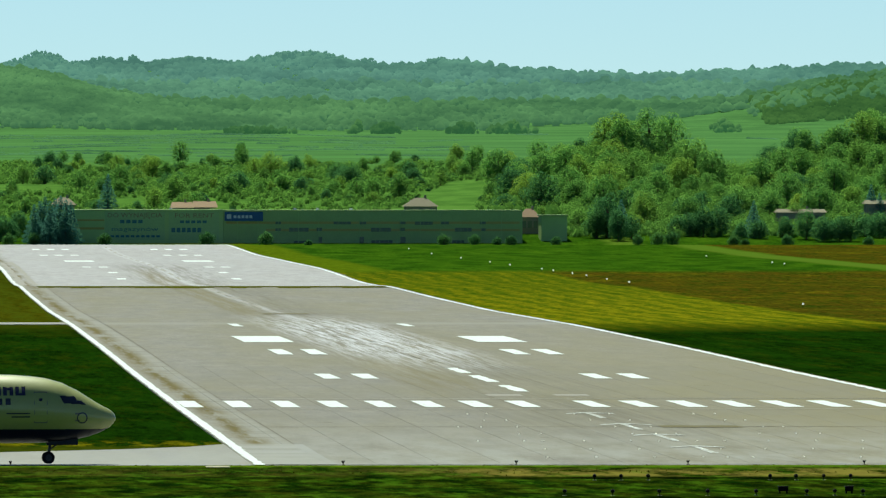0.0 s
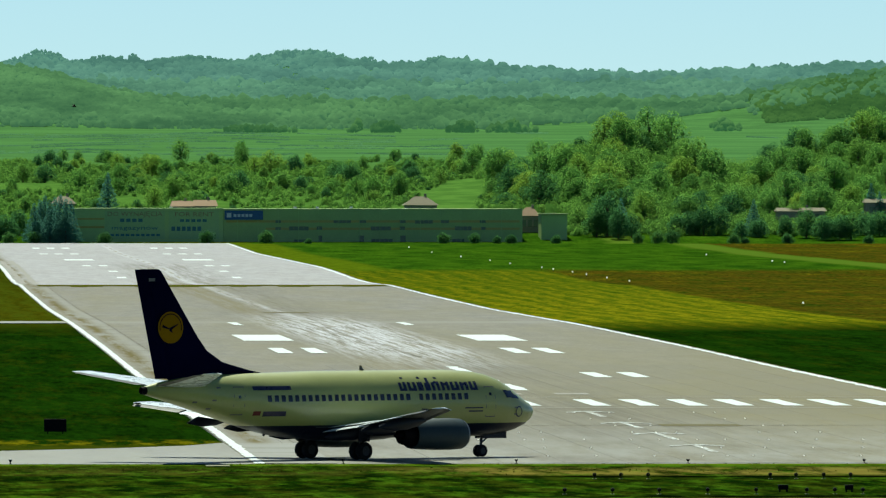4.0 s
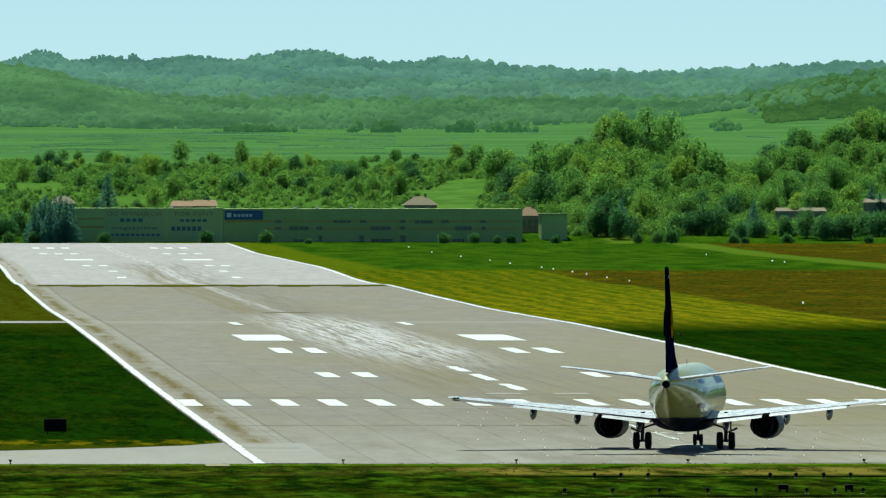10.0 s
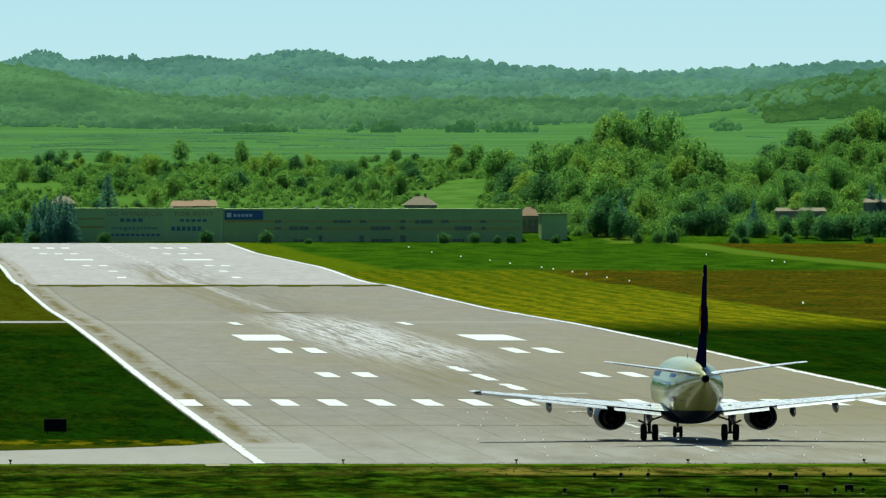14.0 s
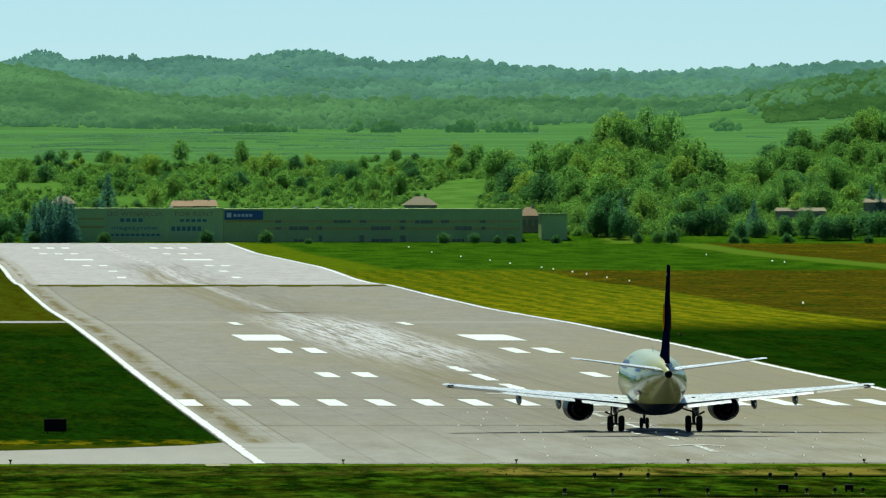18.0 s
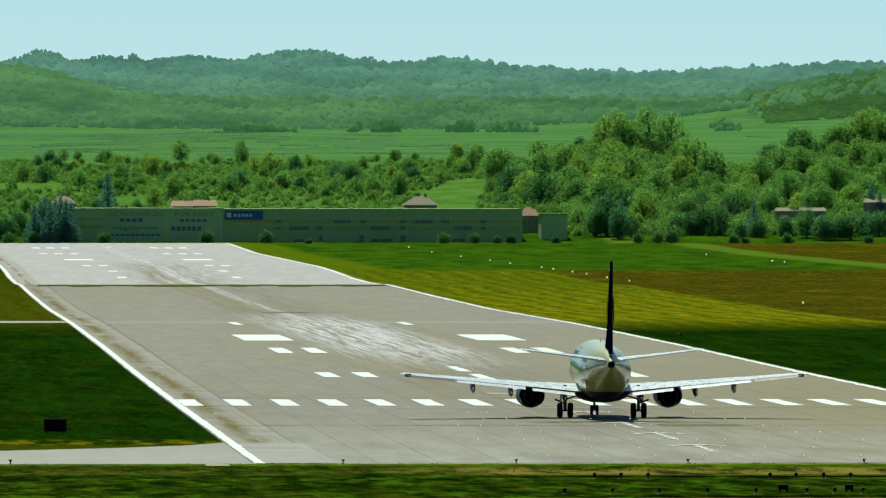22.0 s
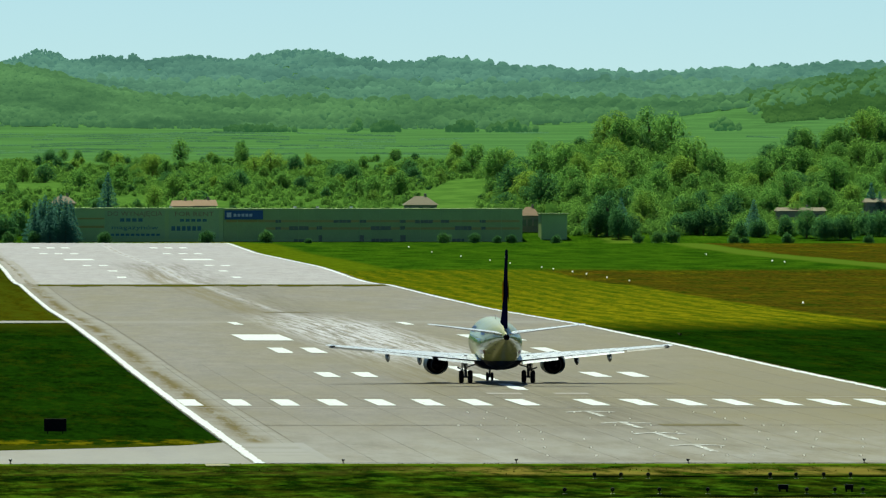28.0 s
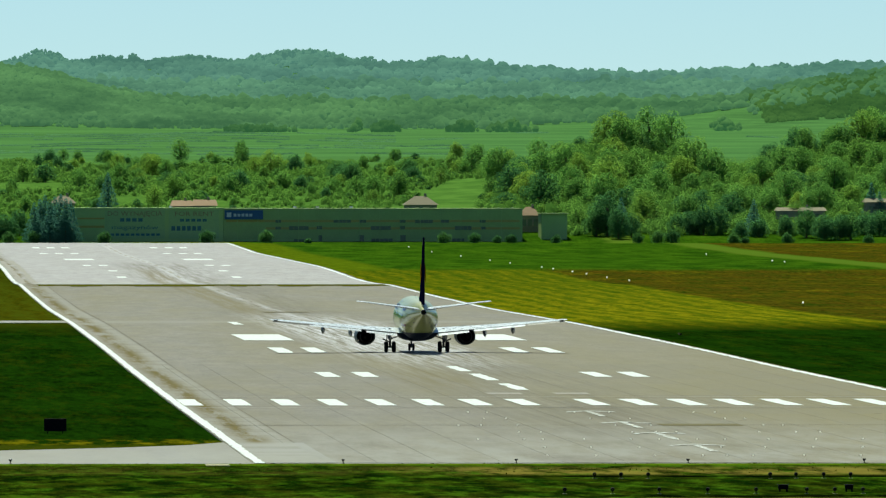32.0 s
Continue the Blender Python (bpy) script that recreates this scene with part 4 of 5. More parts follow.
def crown_mesh(name, lobes, leaves, size, rnd, material, mid):
    """Loose sprays of leaves, thick at the skin of each lobe and thinner inside, round small cores. lobes: centre, radii."""
    rs = np.random.RandomState(rnd.randrange(10 ** 6))
    base, tri = ICO1
    tri = np.array(tri)
    vs, fs, ns, n0 = [], [], [], 0
    mid, up = np.array(mid), np.array((0, 0, 1.0))
    total = sum(r[0] * r[2] for c, r in lobes)
    for c, r in lobes:
        c, r = np.array(c), np.array(r)
        vs.append(base * r * 0.3 * rs.uniform(0.8, 1.1, (len(base), 1)) + c)
        fs.append(tri + n0)
        ns.append(base * 0.5 + up * 0.7)
        n0 += len(base)
        k = int(leaves * r[0] * r[2] / total)
        d = rs.normal(0, 1, (k, 3)) + (0, 0, 0.12)
        d /= np.linalg.norm(d, axis=1)[:, None]
        knot = rs.normal(0, 1, (26, 3))
        knot /= np.linalg.norm(knot, axis=1)[:, None]
        near = np.max(d @ knot.T, axis=1)              # boughs stand out, with hollows between
        q = c + d * r * (rs.uniform(0.55, 1.0, (k, 1)) ** 0.5 * (0.45 + 0.62 * near[:, None]))
        n = d * 0.8 + rs.normal(0, 0.55, (k, 3))
        n /= np.linalg.norm(n, axis=1)[:, None]
        u = np.cross(n, rs.normal(0, 1, (k, 3)))
        u *= (size * rs.uniform(0.5, 1.2, k) / np.linalg.norm(u, axis=1))[:, None]
        w = np.cross(n, u)
        vs.append(np.stack([q - u * 0.7, q + w * 0.5, q + u * 0.7, q - w * 0.5], 1).reshape(-1, 3))
        fs.append((n0 + 4 * np.arange(k)[:, None] + np.array([[2, 1, 0]])))
        fs.append((n0 + 4 * np.arange(k)[:, None] + np.array([[3, 2, 0]])))
        far = q - mid
        far /= np.linalg.norm(far, axis=1)[:, None] + 1e-6
        ns.append(np.repeat(far * 0.4 + d * 0.45 + n * 0.1 + up * 0.75, 4, 0))
        n0 += 4 * k
    me = bpy.data.meshes.new(name)
    me.from_pydata(np.concatenate(vs).tolist(), [], np.concatenate(fs).tolist())
    me.materials.append(material)
    me.polygons.foreach_set("use_smooth", [True] * len(me.polygons))
    out = np.concatenate(ns)
    me.normals_split_custom_set_from_vertices((out / np.linalg.norm(out, axis=1)[:, None]).tolist())
    return me


def build_tree(seed, high, wide, kind="broad"):
    """Top-level tree with trunk and crown, built at the origin."""
    rnd = random.Random(seed)
    tree = new("fir_tree" if kind == "fir" else "bush" if kind == "bush" else "tree")
    bm = bmesh.new()
    th = high * (0.6 if kind != "fir" else 0.4)
    add_tube(bm, (0, 0, -0.5), (0.1, 0, th), high * 0.028 + 0.05, high * 0.012 + 0.02, 7)
    lobes = []
    if kind == "fir":
        n = 8
        for i in range(n):
            u = i / (n - 1)
            r = wide * 0.5 * (1 - u * 0.9) + 0.15
            lobes.append(((rnd.uniform(-0.15, 0.15), rnd.uniform(-0.15, 0.15), high * (0.1 + 0.86 * u)), (r, r, high * 0.1)))
    else:
        n = rnd.randint(11, 15)
        for i in range(n):
            a = 2.4 * i + rnd.uniform(-0.6, 0.6)
            u = (i + 0.5) / n
            z = high * (0.14 + 0.72 * u)
            spread = wide * 0.285 * math.sqrt(max(0.0, 1 - (1.75 * u - 0.75) ** 2)) * rnd.uniform(0.65, 1.15)
            r = wide * rnd.uniform(0.17, 0.25) * (1.15 - 0.3 * u)
            c = (spread * math.cos(a), spread * math.sin(a), z)
            lobes.append((c, (r, r, r * rnd.uniform(0.75, 1.05))))
            if i % 2 == 0:
                add_tube(bm, (0.05, 0, th * 0.45), c, high * 0.014 + 0.02, 0.03, 5)
        lobes.append(((0, 0, high * 0.42), (wide * 0.33, wide * 0.33, high * 0.38)))
    part("trunk", bm, M_BARK, tree)
    me = crown_mesh("crown", lobes, 5600 if kind != "bush" else 2200, 0.22 if kind in ("broad", "dark", "pale") else 0.2, rnd, {"fir": M_NEEDLE, "dark": M_DARKLEAF, "bush": M_BUSH, "pale": M_PALELEAF}.get(kind, M_LEAF), (0, 0, high * 0.35))
    cr = new("crown", me)
    cr.parent = tree
    return tree


def bearing_x(b, y):
    """Metres to the side at depth y for a bearing given in units of 1/23000."""
    return (b + 214) / 23000 * y


def lumps(name, spots, material, label, sub=1, rough=0.3, leaves=0, lift_n=0.9, core=1.0):
    """Many rounded clumps of leaves as one mass. spots: x, y, half width, half height."""
    base, tri = ICO1 if sub == 1 else ICO2
    tri = np.array(tri)
    vs, fs, ns, n0 = [], [], [], 0
    rs = np.random.RandomState(3)
    shapes = []
    for q in range(12):
        shapes.append(np.array([1 + rough * 1.6 * noise.noise(Vector(p) * 1.7 + Vector((q * 7.3, 0, 0))) + rough * 0.9 * noise.noise(Vector(p) * 4 + Vector((0, q * 3.1, 0))) for p in base])[:, None])
    for x, y, r, h, *lift in spots:
        vs.append(base * shapes[rs.randint(12)] * (r * core, r * core, h * core) + (x, y, height(x, y) + h * 0.45 + sum(lift)))
        fs.append(tri + n0)
        ns.append(base)
        n0 += len(base)
    if leaves:
        d = rs.normal(0, 1, (len(spots), leaves, 3))
        d /= np.linalg.norm(d, axis=2)[:, :, None]
        for (x, y, r, h, *lift), dd in zip(spots, d):
            c = dd * (r, r, h) * rs.uniform(0.85, 1.12, (leaves, 1)) + (x, y, height(x, y) + h * 0.45 + sum(lift))
            n = dd + rs.normal(0, 0.45, (leaves, 3))
            u = np.cross(n, (0.3, 0.2, 0.9))
            u *= (rs.uniform(0.1, 0.25, leaves) / np.linalg.norm(u, axis=1))[:, None]
            w = np.cross(n / np.linalg.norm(n, axis=1)[:, None], u)
            vs.append(np.concatenate([c - u, c + w, c + u, c - w]))
            k = np.arange(leaves)
            fs.append(np.concatenate([np.stack([n0 + 2 * leaves + k, n0 + leaves + k, n0 + k], 1), np.stack([n0 + 3 * leaves + k, n0 + 2 * leaves + k, n0 + k], 1)]))
            ns.append(np.concatenate([dd + 0.08 * n] * 4))
            n0 += 4 * leaves
    v, f = np.concatenate(vs), np.concatenate(fs)
    me = bpy.data.meshes.new(name)
    me.from_pydata(v.tolist(), [], f.tolist())
    me.materials.append(material)
    me.polygons.foreach_set("use_smooth", [True] * len(me.polygons))
    out = np.concatenate(ns) * 0.75 + (0, 0, lift_n)
    me.normals_split_custom_set_from_vertices(out / np.linalg.norm(out, axis=1)[:, None])
    return tagged(new(name, me), label, "woods", kind="stuff")


def clearing(b, y):
    """The meadow that climbs behind the houses, and two small paddocks."""
    if y < 3680 and 690 + (y - 3430) * 0.42 < b < 842 + (y - 3430) * 0.1 and b > 690:
        return True
    return (b < 115 and 3545 < y < 3660) or (190 < b < 268 and 3468 < y < 3535)


def build_trees():
    rnd = random.Random(5)
    protos = {"broad": [build_tree(s, h, w) for s, h, w in ((1, 8.5, 8.5), (2, 10, 9), (3, 8, 8), (4, 9.5, 7.2), (5, 11, 10), (6, 7, 7.5), (7, 9, 10), (8, 10.5, 7.5))],
              "bush": [build_tree(s, h, w, "bush") for s, h, w in ((11, 3.0, 4.5), (12, 3.6, 5), (13, 2.4, 3.8))],
              "pale": [build_tree(s, h, w, "pale") for s, h, w in ((41, 10, 9.5), (42, 8, 9))],
              "dark": [build_tree(s, h, w, "dark") for s, h, w in ((31, 8, 8), (32, 9.5, 8.5), (33, 6.5, 8.5))],
              "fir": [build_tree(s, h, w, "fir") for s, h, w in ((21, 11, 7.4), (22, 10, 6.8))]}
    labels = {"broad": "leafy green broadleaf tree on the slope", "bush": "low rounded green bush", "fir": "dark blue-green fir tree", "dark": "dark green tree at the edge of the airfield", "pale": "yellow-green leafy tree in a dense wood"}
    used = set()

    def plant(kind, x, y, k=1.0, label="", flat=1.0):
        p = rnd.choice(protos[kind])
        m = Matrix.Translation((x, y, height(x, y) - 0.15)) @ Matrix.Rotation(rnd.uniform(0, 6.28), 4, "Z") @ Matrix.Diagonal((k, k, k * flat, 1))
        if p in used:
            ob = copy_thing(p, Matrix.Identity(4))
        else:
            ob, _ = p, used.add(p)
        ob.matrix_basis = m
        tagged(ob, label or labels[kind], {"broad": "tree", "pale": "tree", "dark": "tree", "bush": "bush", "fir": "tree"}[kind], {"broad": "trees on the hillside", "pale": "trees on the hillside", "dark": "trees at the field's edge", "bush": "bushes", "fir": "fir trees"}[kind])
        return ob

    # hillside behind the warehouse: clumps of darker trees in a lighter thicket
    for y in np.arange(3430, 3925, 24):
        for i in range(22):
            b = -40 + 1040 * (i + rnd.random()) / 22
            yy = float(y) + rnd.uniform(-12, 12)
            x = bearing_x(b, yy)
            clump = noise.noise(Vector((x * 0.045, yy * 0.014, 7.0)))
            if clearing(b, yy) or clump < (0.05 if yy > 3800 else -0.12):
                continue
            k = (0.36 + 0.55 * rnd.random() ** 2 + 0.25 * max(0.0, clump)) * (0.8 if yy < 3520 or yy > 3780 else 1.0)
            plant(rnd.choice(("broad", "broad", "dark", "bush")), x, yy, k, flat=rnd.uniform(0.75, 1.0))
    # the wood on the knolls: a few great crowns over many lesser ones
    for y in np.arange(3360, 3740, 31):
        for i in range(9):
            lo = 870 if y > 3450 else 1010
            b = lo + (1640 - lo) * (i + rnd.random()) / 9
            yy = float(y) + rnd.uniform(-12, 12)
            if (1185 < b < 1330 and yy > 3690) or (b < 1010 and yy > 3660):
                continue
            k = (0.75 + 0.8 * rnd.random() ** 1.8) * (1.0 if y > 3400 else 0.65)
            plant("broad" if rnd.random() < 0.75 else "dark", bearing_x(b, yy), yy, k, "tall leafy tree in a dense green wood", rnd.uniform(0.7, 0.9))
    for b, yy, k in ((1105, 3665, 1.3), (1150, 3655, 1.5), (1188, 3645, 1.4), (1230, 3570, 1.6), (1262, 3560, 1.4), (800, 3770, 0.7), (835, 3760, 0.75), (868, 3740, 0.85), (900, 3700, 0.95), (960, 3560, 1.1), (1425, 3650, 1.05), (1470, 3655, 1.05), (1530, 3640, 1.3), (1558, 3650, 1.15),
                     (1140, 3400, 1.0), (1350, 3560, 1.1), (1445, 3480, 1.1), (1010, 3500, 1.1), (1300, 3440, 0.9)):
        plant("broad", bearing_x(b, yy), yy, k, "great leafy tree rising over a dense wood")
    for b, yy, k in ((1070, 3640, 1.05), (1095, 3645, 1.2), (935, 3500, 1.1), (1140, 3380, 0.95), (1415, 3440, 0.7), (1510, 3470, 0.7), (1330, 3530, 0.8), (600, 3600, 0.5), (250, 3640, 0.5)):
        plant("pale", bearing_x(b, yy), yy, k)
    # row along the airfield fence
    for b, k in ((35, 0.85), (8, 0.95), (1058, 0.95), (1077, 1.3), (1092, 1.05), (1118, 0.7), (1205, 0.7), (1228, 0.9), (1252, 1.0), (1280, 0.9), (1310, 0.6), (1345, 0.75), (1395, 0.7), (1428, 0.9), (1455, 0.95), (1482, 0.95), (1502, 0.8), (1540, 0.85), (1562, 1.0)):
        plant("dark", bearing_x(b, 3320), 3320 + rnd.uniform(-15, 15), k)
    for b in (470, 785, 365, 840, 880, 905, 1165, 1190, 985, 1130, 1300, 1320, 185, 15, 60, 545, 1395, 1540):
        y = 3280 + rnd.uniform(-12, 8)
        plant("bush", bearing_x(b, y), y, rnd.uniform(0.6, 1.0))
    plant("broad", bearing_x(845, 3900), 3900, 0.72, "single round tree on the field's edge")
    for b in (60, 70, 79, 88, 97, 106, 116, 124):
        plant("fir", bearing_x(b, 3290), 3290 + rnd.uniform(-6, 6), rnd.uniform(0.95, 1.1))
    for b, y in ((1335, 3325), (1545, 3400), (1560, 3395), (190, 3440), (1100, 3340)):
        plant("fir", bearing_x(b, y), y, rnd.uniform(0.6, 0.95))
    for ps in protos.values():
        for p in ps:
            if p not in used:
                plant(next(k for k in protos if p in protos[k]), 330, 3500)
    # thicket that fills the slopes between the trees
    spots = []
    for y in np.arange(3415, 3900, 7):
        for i in range(70):
            b = -60 + 1720 * (i + rnd.random()) / 70
            yy = float(y) + rnd.uniform(-4, 4)
            wood = b > 880
            if clearing(b, yy) or (wood and yy > 3735):
                continue
            x = bearing_x(b, yy)
            dense = noise.noise(Vector((x * 0.06, yy * 0.018, 0)))
            if not wood and (dense < -0.28 or (yy > 3830 and dense < -0.05)):
                continue
            r = rnd.uniform(0.7, 1.7) * (1.9 if wood else 1)
            spots.append((x, yy, r, r * rnd.uniform(0.7, 1.1)))
    for b in np.arange(1000, 1640, 0.9):
        yy = 3365 + rnd.uniform(-40, 60)
        r = rnd.uniform(0.9, 2.2)
        spots.append((bearing_x(float(b), yy), yy, r, r * rnd.uniform(0.7, 1.2)))
    lumps("thicket", spots, M_THICKET, "dense green undergrowth covering the slopes", 1, 0.35, 76, core=0.5)


M_THICKET = leaf_material("thicket_leaves", T_A, T_B, L_T)
build_trees()


# ---- distant backdrop: wooded ridges, with haze painted in as emission ----
def far_material(name, leaf, leaf2, haze_tone, haze_glow):
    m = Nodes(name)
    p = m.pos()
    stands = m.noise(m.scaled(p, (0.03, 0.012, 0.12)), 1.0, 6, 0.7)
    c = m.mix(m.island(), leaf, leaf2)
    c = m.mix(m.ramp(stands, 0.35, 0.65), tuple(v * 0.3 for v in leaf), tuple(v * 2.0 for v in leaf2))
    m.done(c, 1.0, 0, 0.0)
    m.put(m.bsdf.inputs["Emission Color"], m.mix(m.ramp(stands, 0.35, 0.65), tuple(v * 0.9 for v in haze_tone), tuple(v * 1.06 for v in haze_tone)))
    m.bsdf.inputs["Emission Strength"].default_value = haze_glow
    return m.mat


def build_hills():
    rnd = random.Random(9)
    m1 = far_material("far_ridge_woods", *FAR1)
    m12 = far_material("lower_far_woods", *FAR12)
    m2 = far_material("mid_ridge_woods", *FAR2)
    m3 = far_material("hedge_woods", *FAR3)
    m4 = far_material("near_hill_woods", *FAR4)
    a, b, c, sky = [], [], [], []
    for y in np.arange(4570, 4880, 6):
        for i in range(110):
            q = -120 + 1820 * (i + rnd.random()) / 110
            yy = float(y) + rnd.uniform(-5, 5)
            gap = (4700 < yy < 4716 and (800 < q < 960)) or (4660 < yy < 4672 and 545 < q < 600)
            if not gap:
                r = rnd.choice((0.7, 1.1, 1.9)) * rnd.uniform(0.8, 1.25)
                a.append((bearing_x(q, yy), yy, r, r * rnd.uniform(0.75, 1.2)))
    for i in range(700):           # crowns heaped up to the skyline
        q = -120 + 1820 * (i + rnd.random()) / 700
        up = 2.9 + 1.5 * noise.noise(Vector((q * 0.021, 3.3, 0))) + 1.2 * noise.noise(Vector((q * 0.11, 8.1, 0))) - 1.5 * min(1.0, max(0.0, (q - 560) / 300))
        up += sum(h * math.exp(-((q - c0) / w) ** 4) for c0, w, h in ((78, 30, 2.4), (180, 18, 0.9), (236, 8, 2.4), (450, 10, 1.2), (505, 24, 1.0), (653, 14, 1.4), (775, 16, 1.4), (817, 14, 1.0), (1093, 14, 1.0), (1500, 26, 1.5)))
        for k in range(5):
            r = rnd.uniform(0.5, 0.95) * (1.25 - 0.1 * k)
            sky.append((bearing_x(q, 4872) + rnd.uniform(-0.5, 0.5), 4872 + rnd.uniform(-9, 9), r, r * rnd.uniform(0.8, 1.15), max(0.0, up) * (0.05 + 0.22 * k)))
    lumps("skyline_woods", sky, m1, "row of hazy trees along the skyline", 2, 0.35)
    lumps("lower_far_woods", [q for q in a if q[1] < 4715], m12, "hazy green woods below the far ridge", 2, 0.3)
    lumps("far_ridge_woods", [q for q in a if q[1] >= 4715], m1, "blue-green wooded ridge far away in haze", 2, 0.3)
    for y in np.arange(4375, 4568, 5):
        for i in range(110):
            q = -120 + 1820 * (i + rnd.random()) / 110
            yy = float(y) + rnd.uniform(-5, 5)
            if 930 < q < 1330 and yy < 4400:
                continue
            r = rnd.choice((0.8, 1.1, 1.9)) * rnd.uniform(0.8, 1.25)
            b.append((bearing_x(q, yy), yy, r, r * rnd.uniform(0.75, 1.2)))
    for _ in range(2600):
        yy, r = rnd.uniform(4400, 4560), rnd.uniform(0.9, 2.0)
        b.append((rnd.uniform(18, 100), yy, r, r * rnd.uniform(0.8, 1.1)))
    hill = []
    for _ in range(5200):
        yy = rnd.uniform(4340, 4450)
        x = rnd.uniform(297 + 3 * noise.noise(Vector((yy * 0.05, 0, 0))), 420)
        r = rnd.choice((0.5, 0.75, 1.2)) * rnd.uniform(0.8, 1.2)
        hill.append((x, yy, r, r * rnd.uniform(0.8, 1.15)))
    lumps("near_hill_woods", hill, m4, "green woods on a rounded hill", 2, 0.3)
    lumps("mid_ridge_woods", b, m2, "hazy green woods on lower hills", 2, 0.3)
    for q, n, w in ((460, 90, 65), (682, 60, 28), (630, 12, 14), (820, 45, 32), (905, 70, 48), (1280, 40, 35)):
        for _ in range(n):
            yy = 4310 + rnd.uniform(-10, 10)
            r = rnd.uniform(0.5, 1.3)
            d = rnd.triangular(-1, 1, 0)
            c.append((bearing_x(q + d * w, yy), yy, r, r * rnd.uniform(0.8, 1.3), rnd.uniform(0, 3.2) * (1 - abs(d)) ** 0.7 * (0.45 if q < 600 else 1)))
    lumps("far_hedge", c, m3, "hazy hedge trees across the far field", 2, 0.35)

    e = []
    for y0, lo, hi in ((3985, -60, 800), (4015, -60, 420), (4045, 240, 830), (4075, 0, 830), (4105, -60, 640), (4135, 200, 700), (4165, 60, 820), (4195, -60, 500), (4220, -60, 700), (4240, 880, 1010), (4150, 1190, 1380)):
        for q in np.arange(lo, hi, 1.6):
            yy = y0 + 55 * noise.noise(Vector((float(q) * 0.0035, y0 * 0.004, 0))) + 6 * noise.noise(Vector((float(q) * 0.02, y0 * 0.37, 0))) + rnd.uniform(-1.5, 1.5)
            if noise.noise(Vector((float(q) * 0.012, y0 * 0.11, 4))) > -0.2:
                r = rnd.uniform(0.25, 0.6)
                e.append((bearing_x(float(q), yy), yy, r, r * rnd.uniform(0.3, 0.75)))
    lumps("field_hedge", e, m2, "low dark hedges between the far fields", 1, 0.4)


build_hills()


# ---- buildings beyond the runway ----
M_WALL = plain("warehouse_cladding", (0.4, 0.53, 0.2), 0.7, 0, 0.2, 0.2, 0.3)
M_WALL2 = plain("warehouse_light_cladding", (0.45, 0.6, 0.24), 0.7, 0, 0.2, 0.15, 0.3)
M_STRIPE = plain("orange_stripe", (0.48, 0.4, 0.11), 0.7)
M_BANNER = plain("banner_sheet", (0.43, 0.6, 0.27), 0.8)
M_BLUE = plain("blue_sign", (0.03, 0.11, 0.28), 0.5)
M_PANE = plain("dark_pane", (0.12, 0.17, 0.1), 0.2)
M_ROOF = plain("red_roof_tile", (0.3, 0.19, 0.1), 0.85)
M_ROOFG = plain("grey_roof", (0.21, 0.185, 0.11), 0.85)
M_PLASTER = plain("house_plaster", (0.3, 0.28, 0.2), 0.85)
M_LETRED = plain("red_letters", (0.33, 0.23, 0.12), 0.7)
M_LETBLUE = plain("blue_letters", (0.08, 0.2, 0.23), 0.7)
M_LETWHITE = plain("white_letters", (0.6, 0.65, 0.7), 0.7)


def letter_mesh(text, size):
    cu = bpy.data.curves.new("letter", "FONT")
    cu.body, cu.size, cu.extrude, cu.resolution_u = text, size, 0.02, 2
    tmp = bpy.data.objects.new("tmp", cu)
    scene.collection.objects.link(tmp)
    bpy.context.view_layer.update()
    me = bpy.data.meshes.new_from_object(tmp)
    bpy.data.objects.remove(tmp)
    return me


def words(text, size, x, y, z, material, parent, wide):
    """Raised letters on a wall that faces -y, each a part, spread over a width."""
    def reach(me):
        return max(v.co.x for v in me.vertices)
    full = reach(letter_mesh(text, size))
    for i, ch in enumerate(text):
        if ch == " ":
            continue
        me = letter_mesh(ch, size)
        at = (reach(letter_mesh(text[:i + 1], size)) - reach(me)) / full * wide - wide / 2
        me.materials.clear()
        me.materials.append(material)
        ob = new("letter", me)
        ob.parent = parent
        ob.matrix_basis = Matrix.Translation((x + at, y, z)) @ Matrix.Rotation(radians(90), 4, "X") @ Matrix.Diagonal((wide / full, 1, 1, 1))


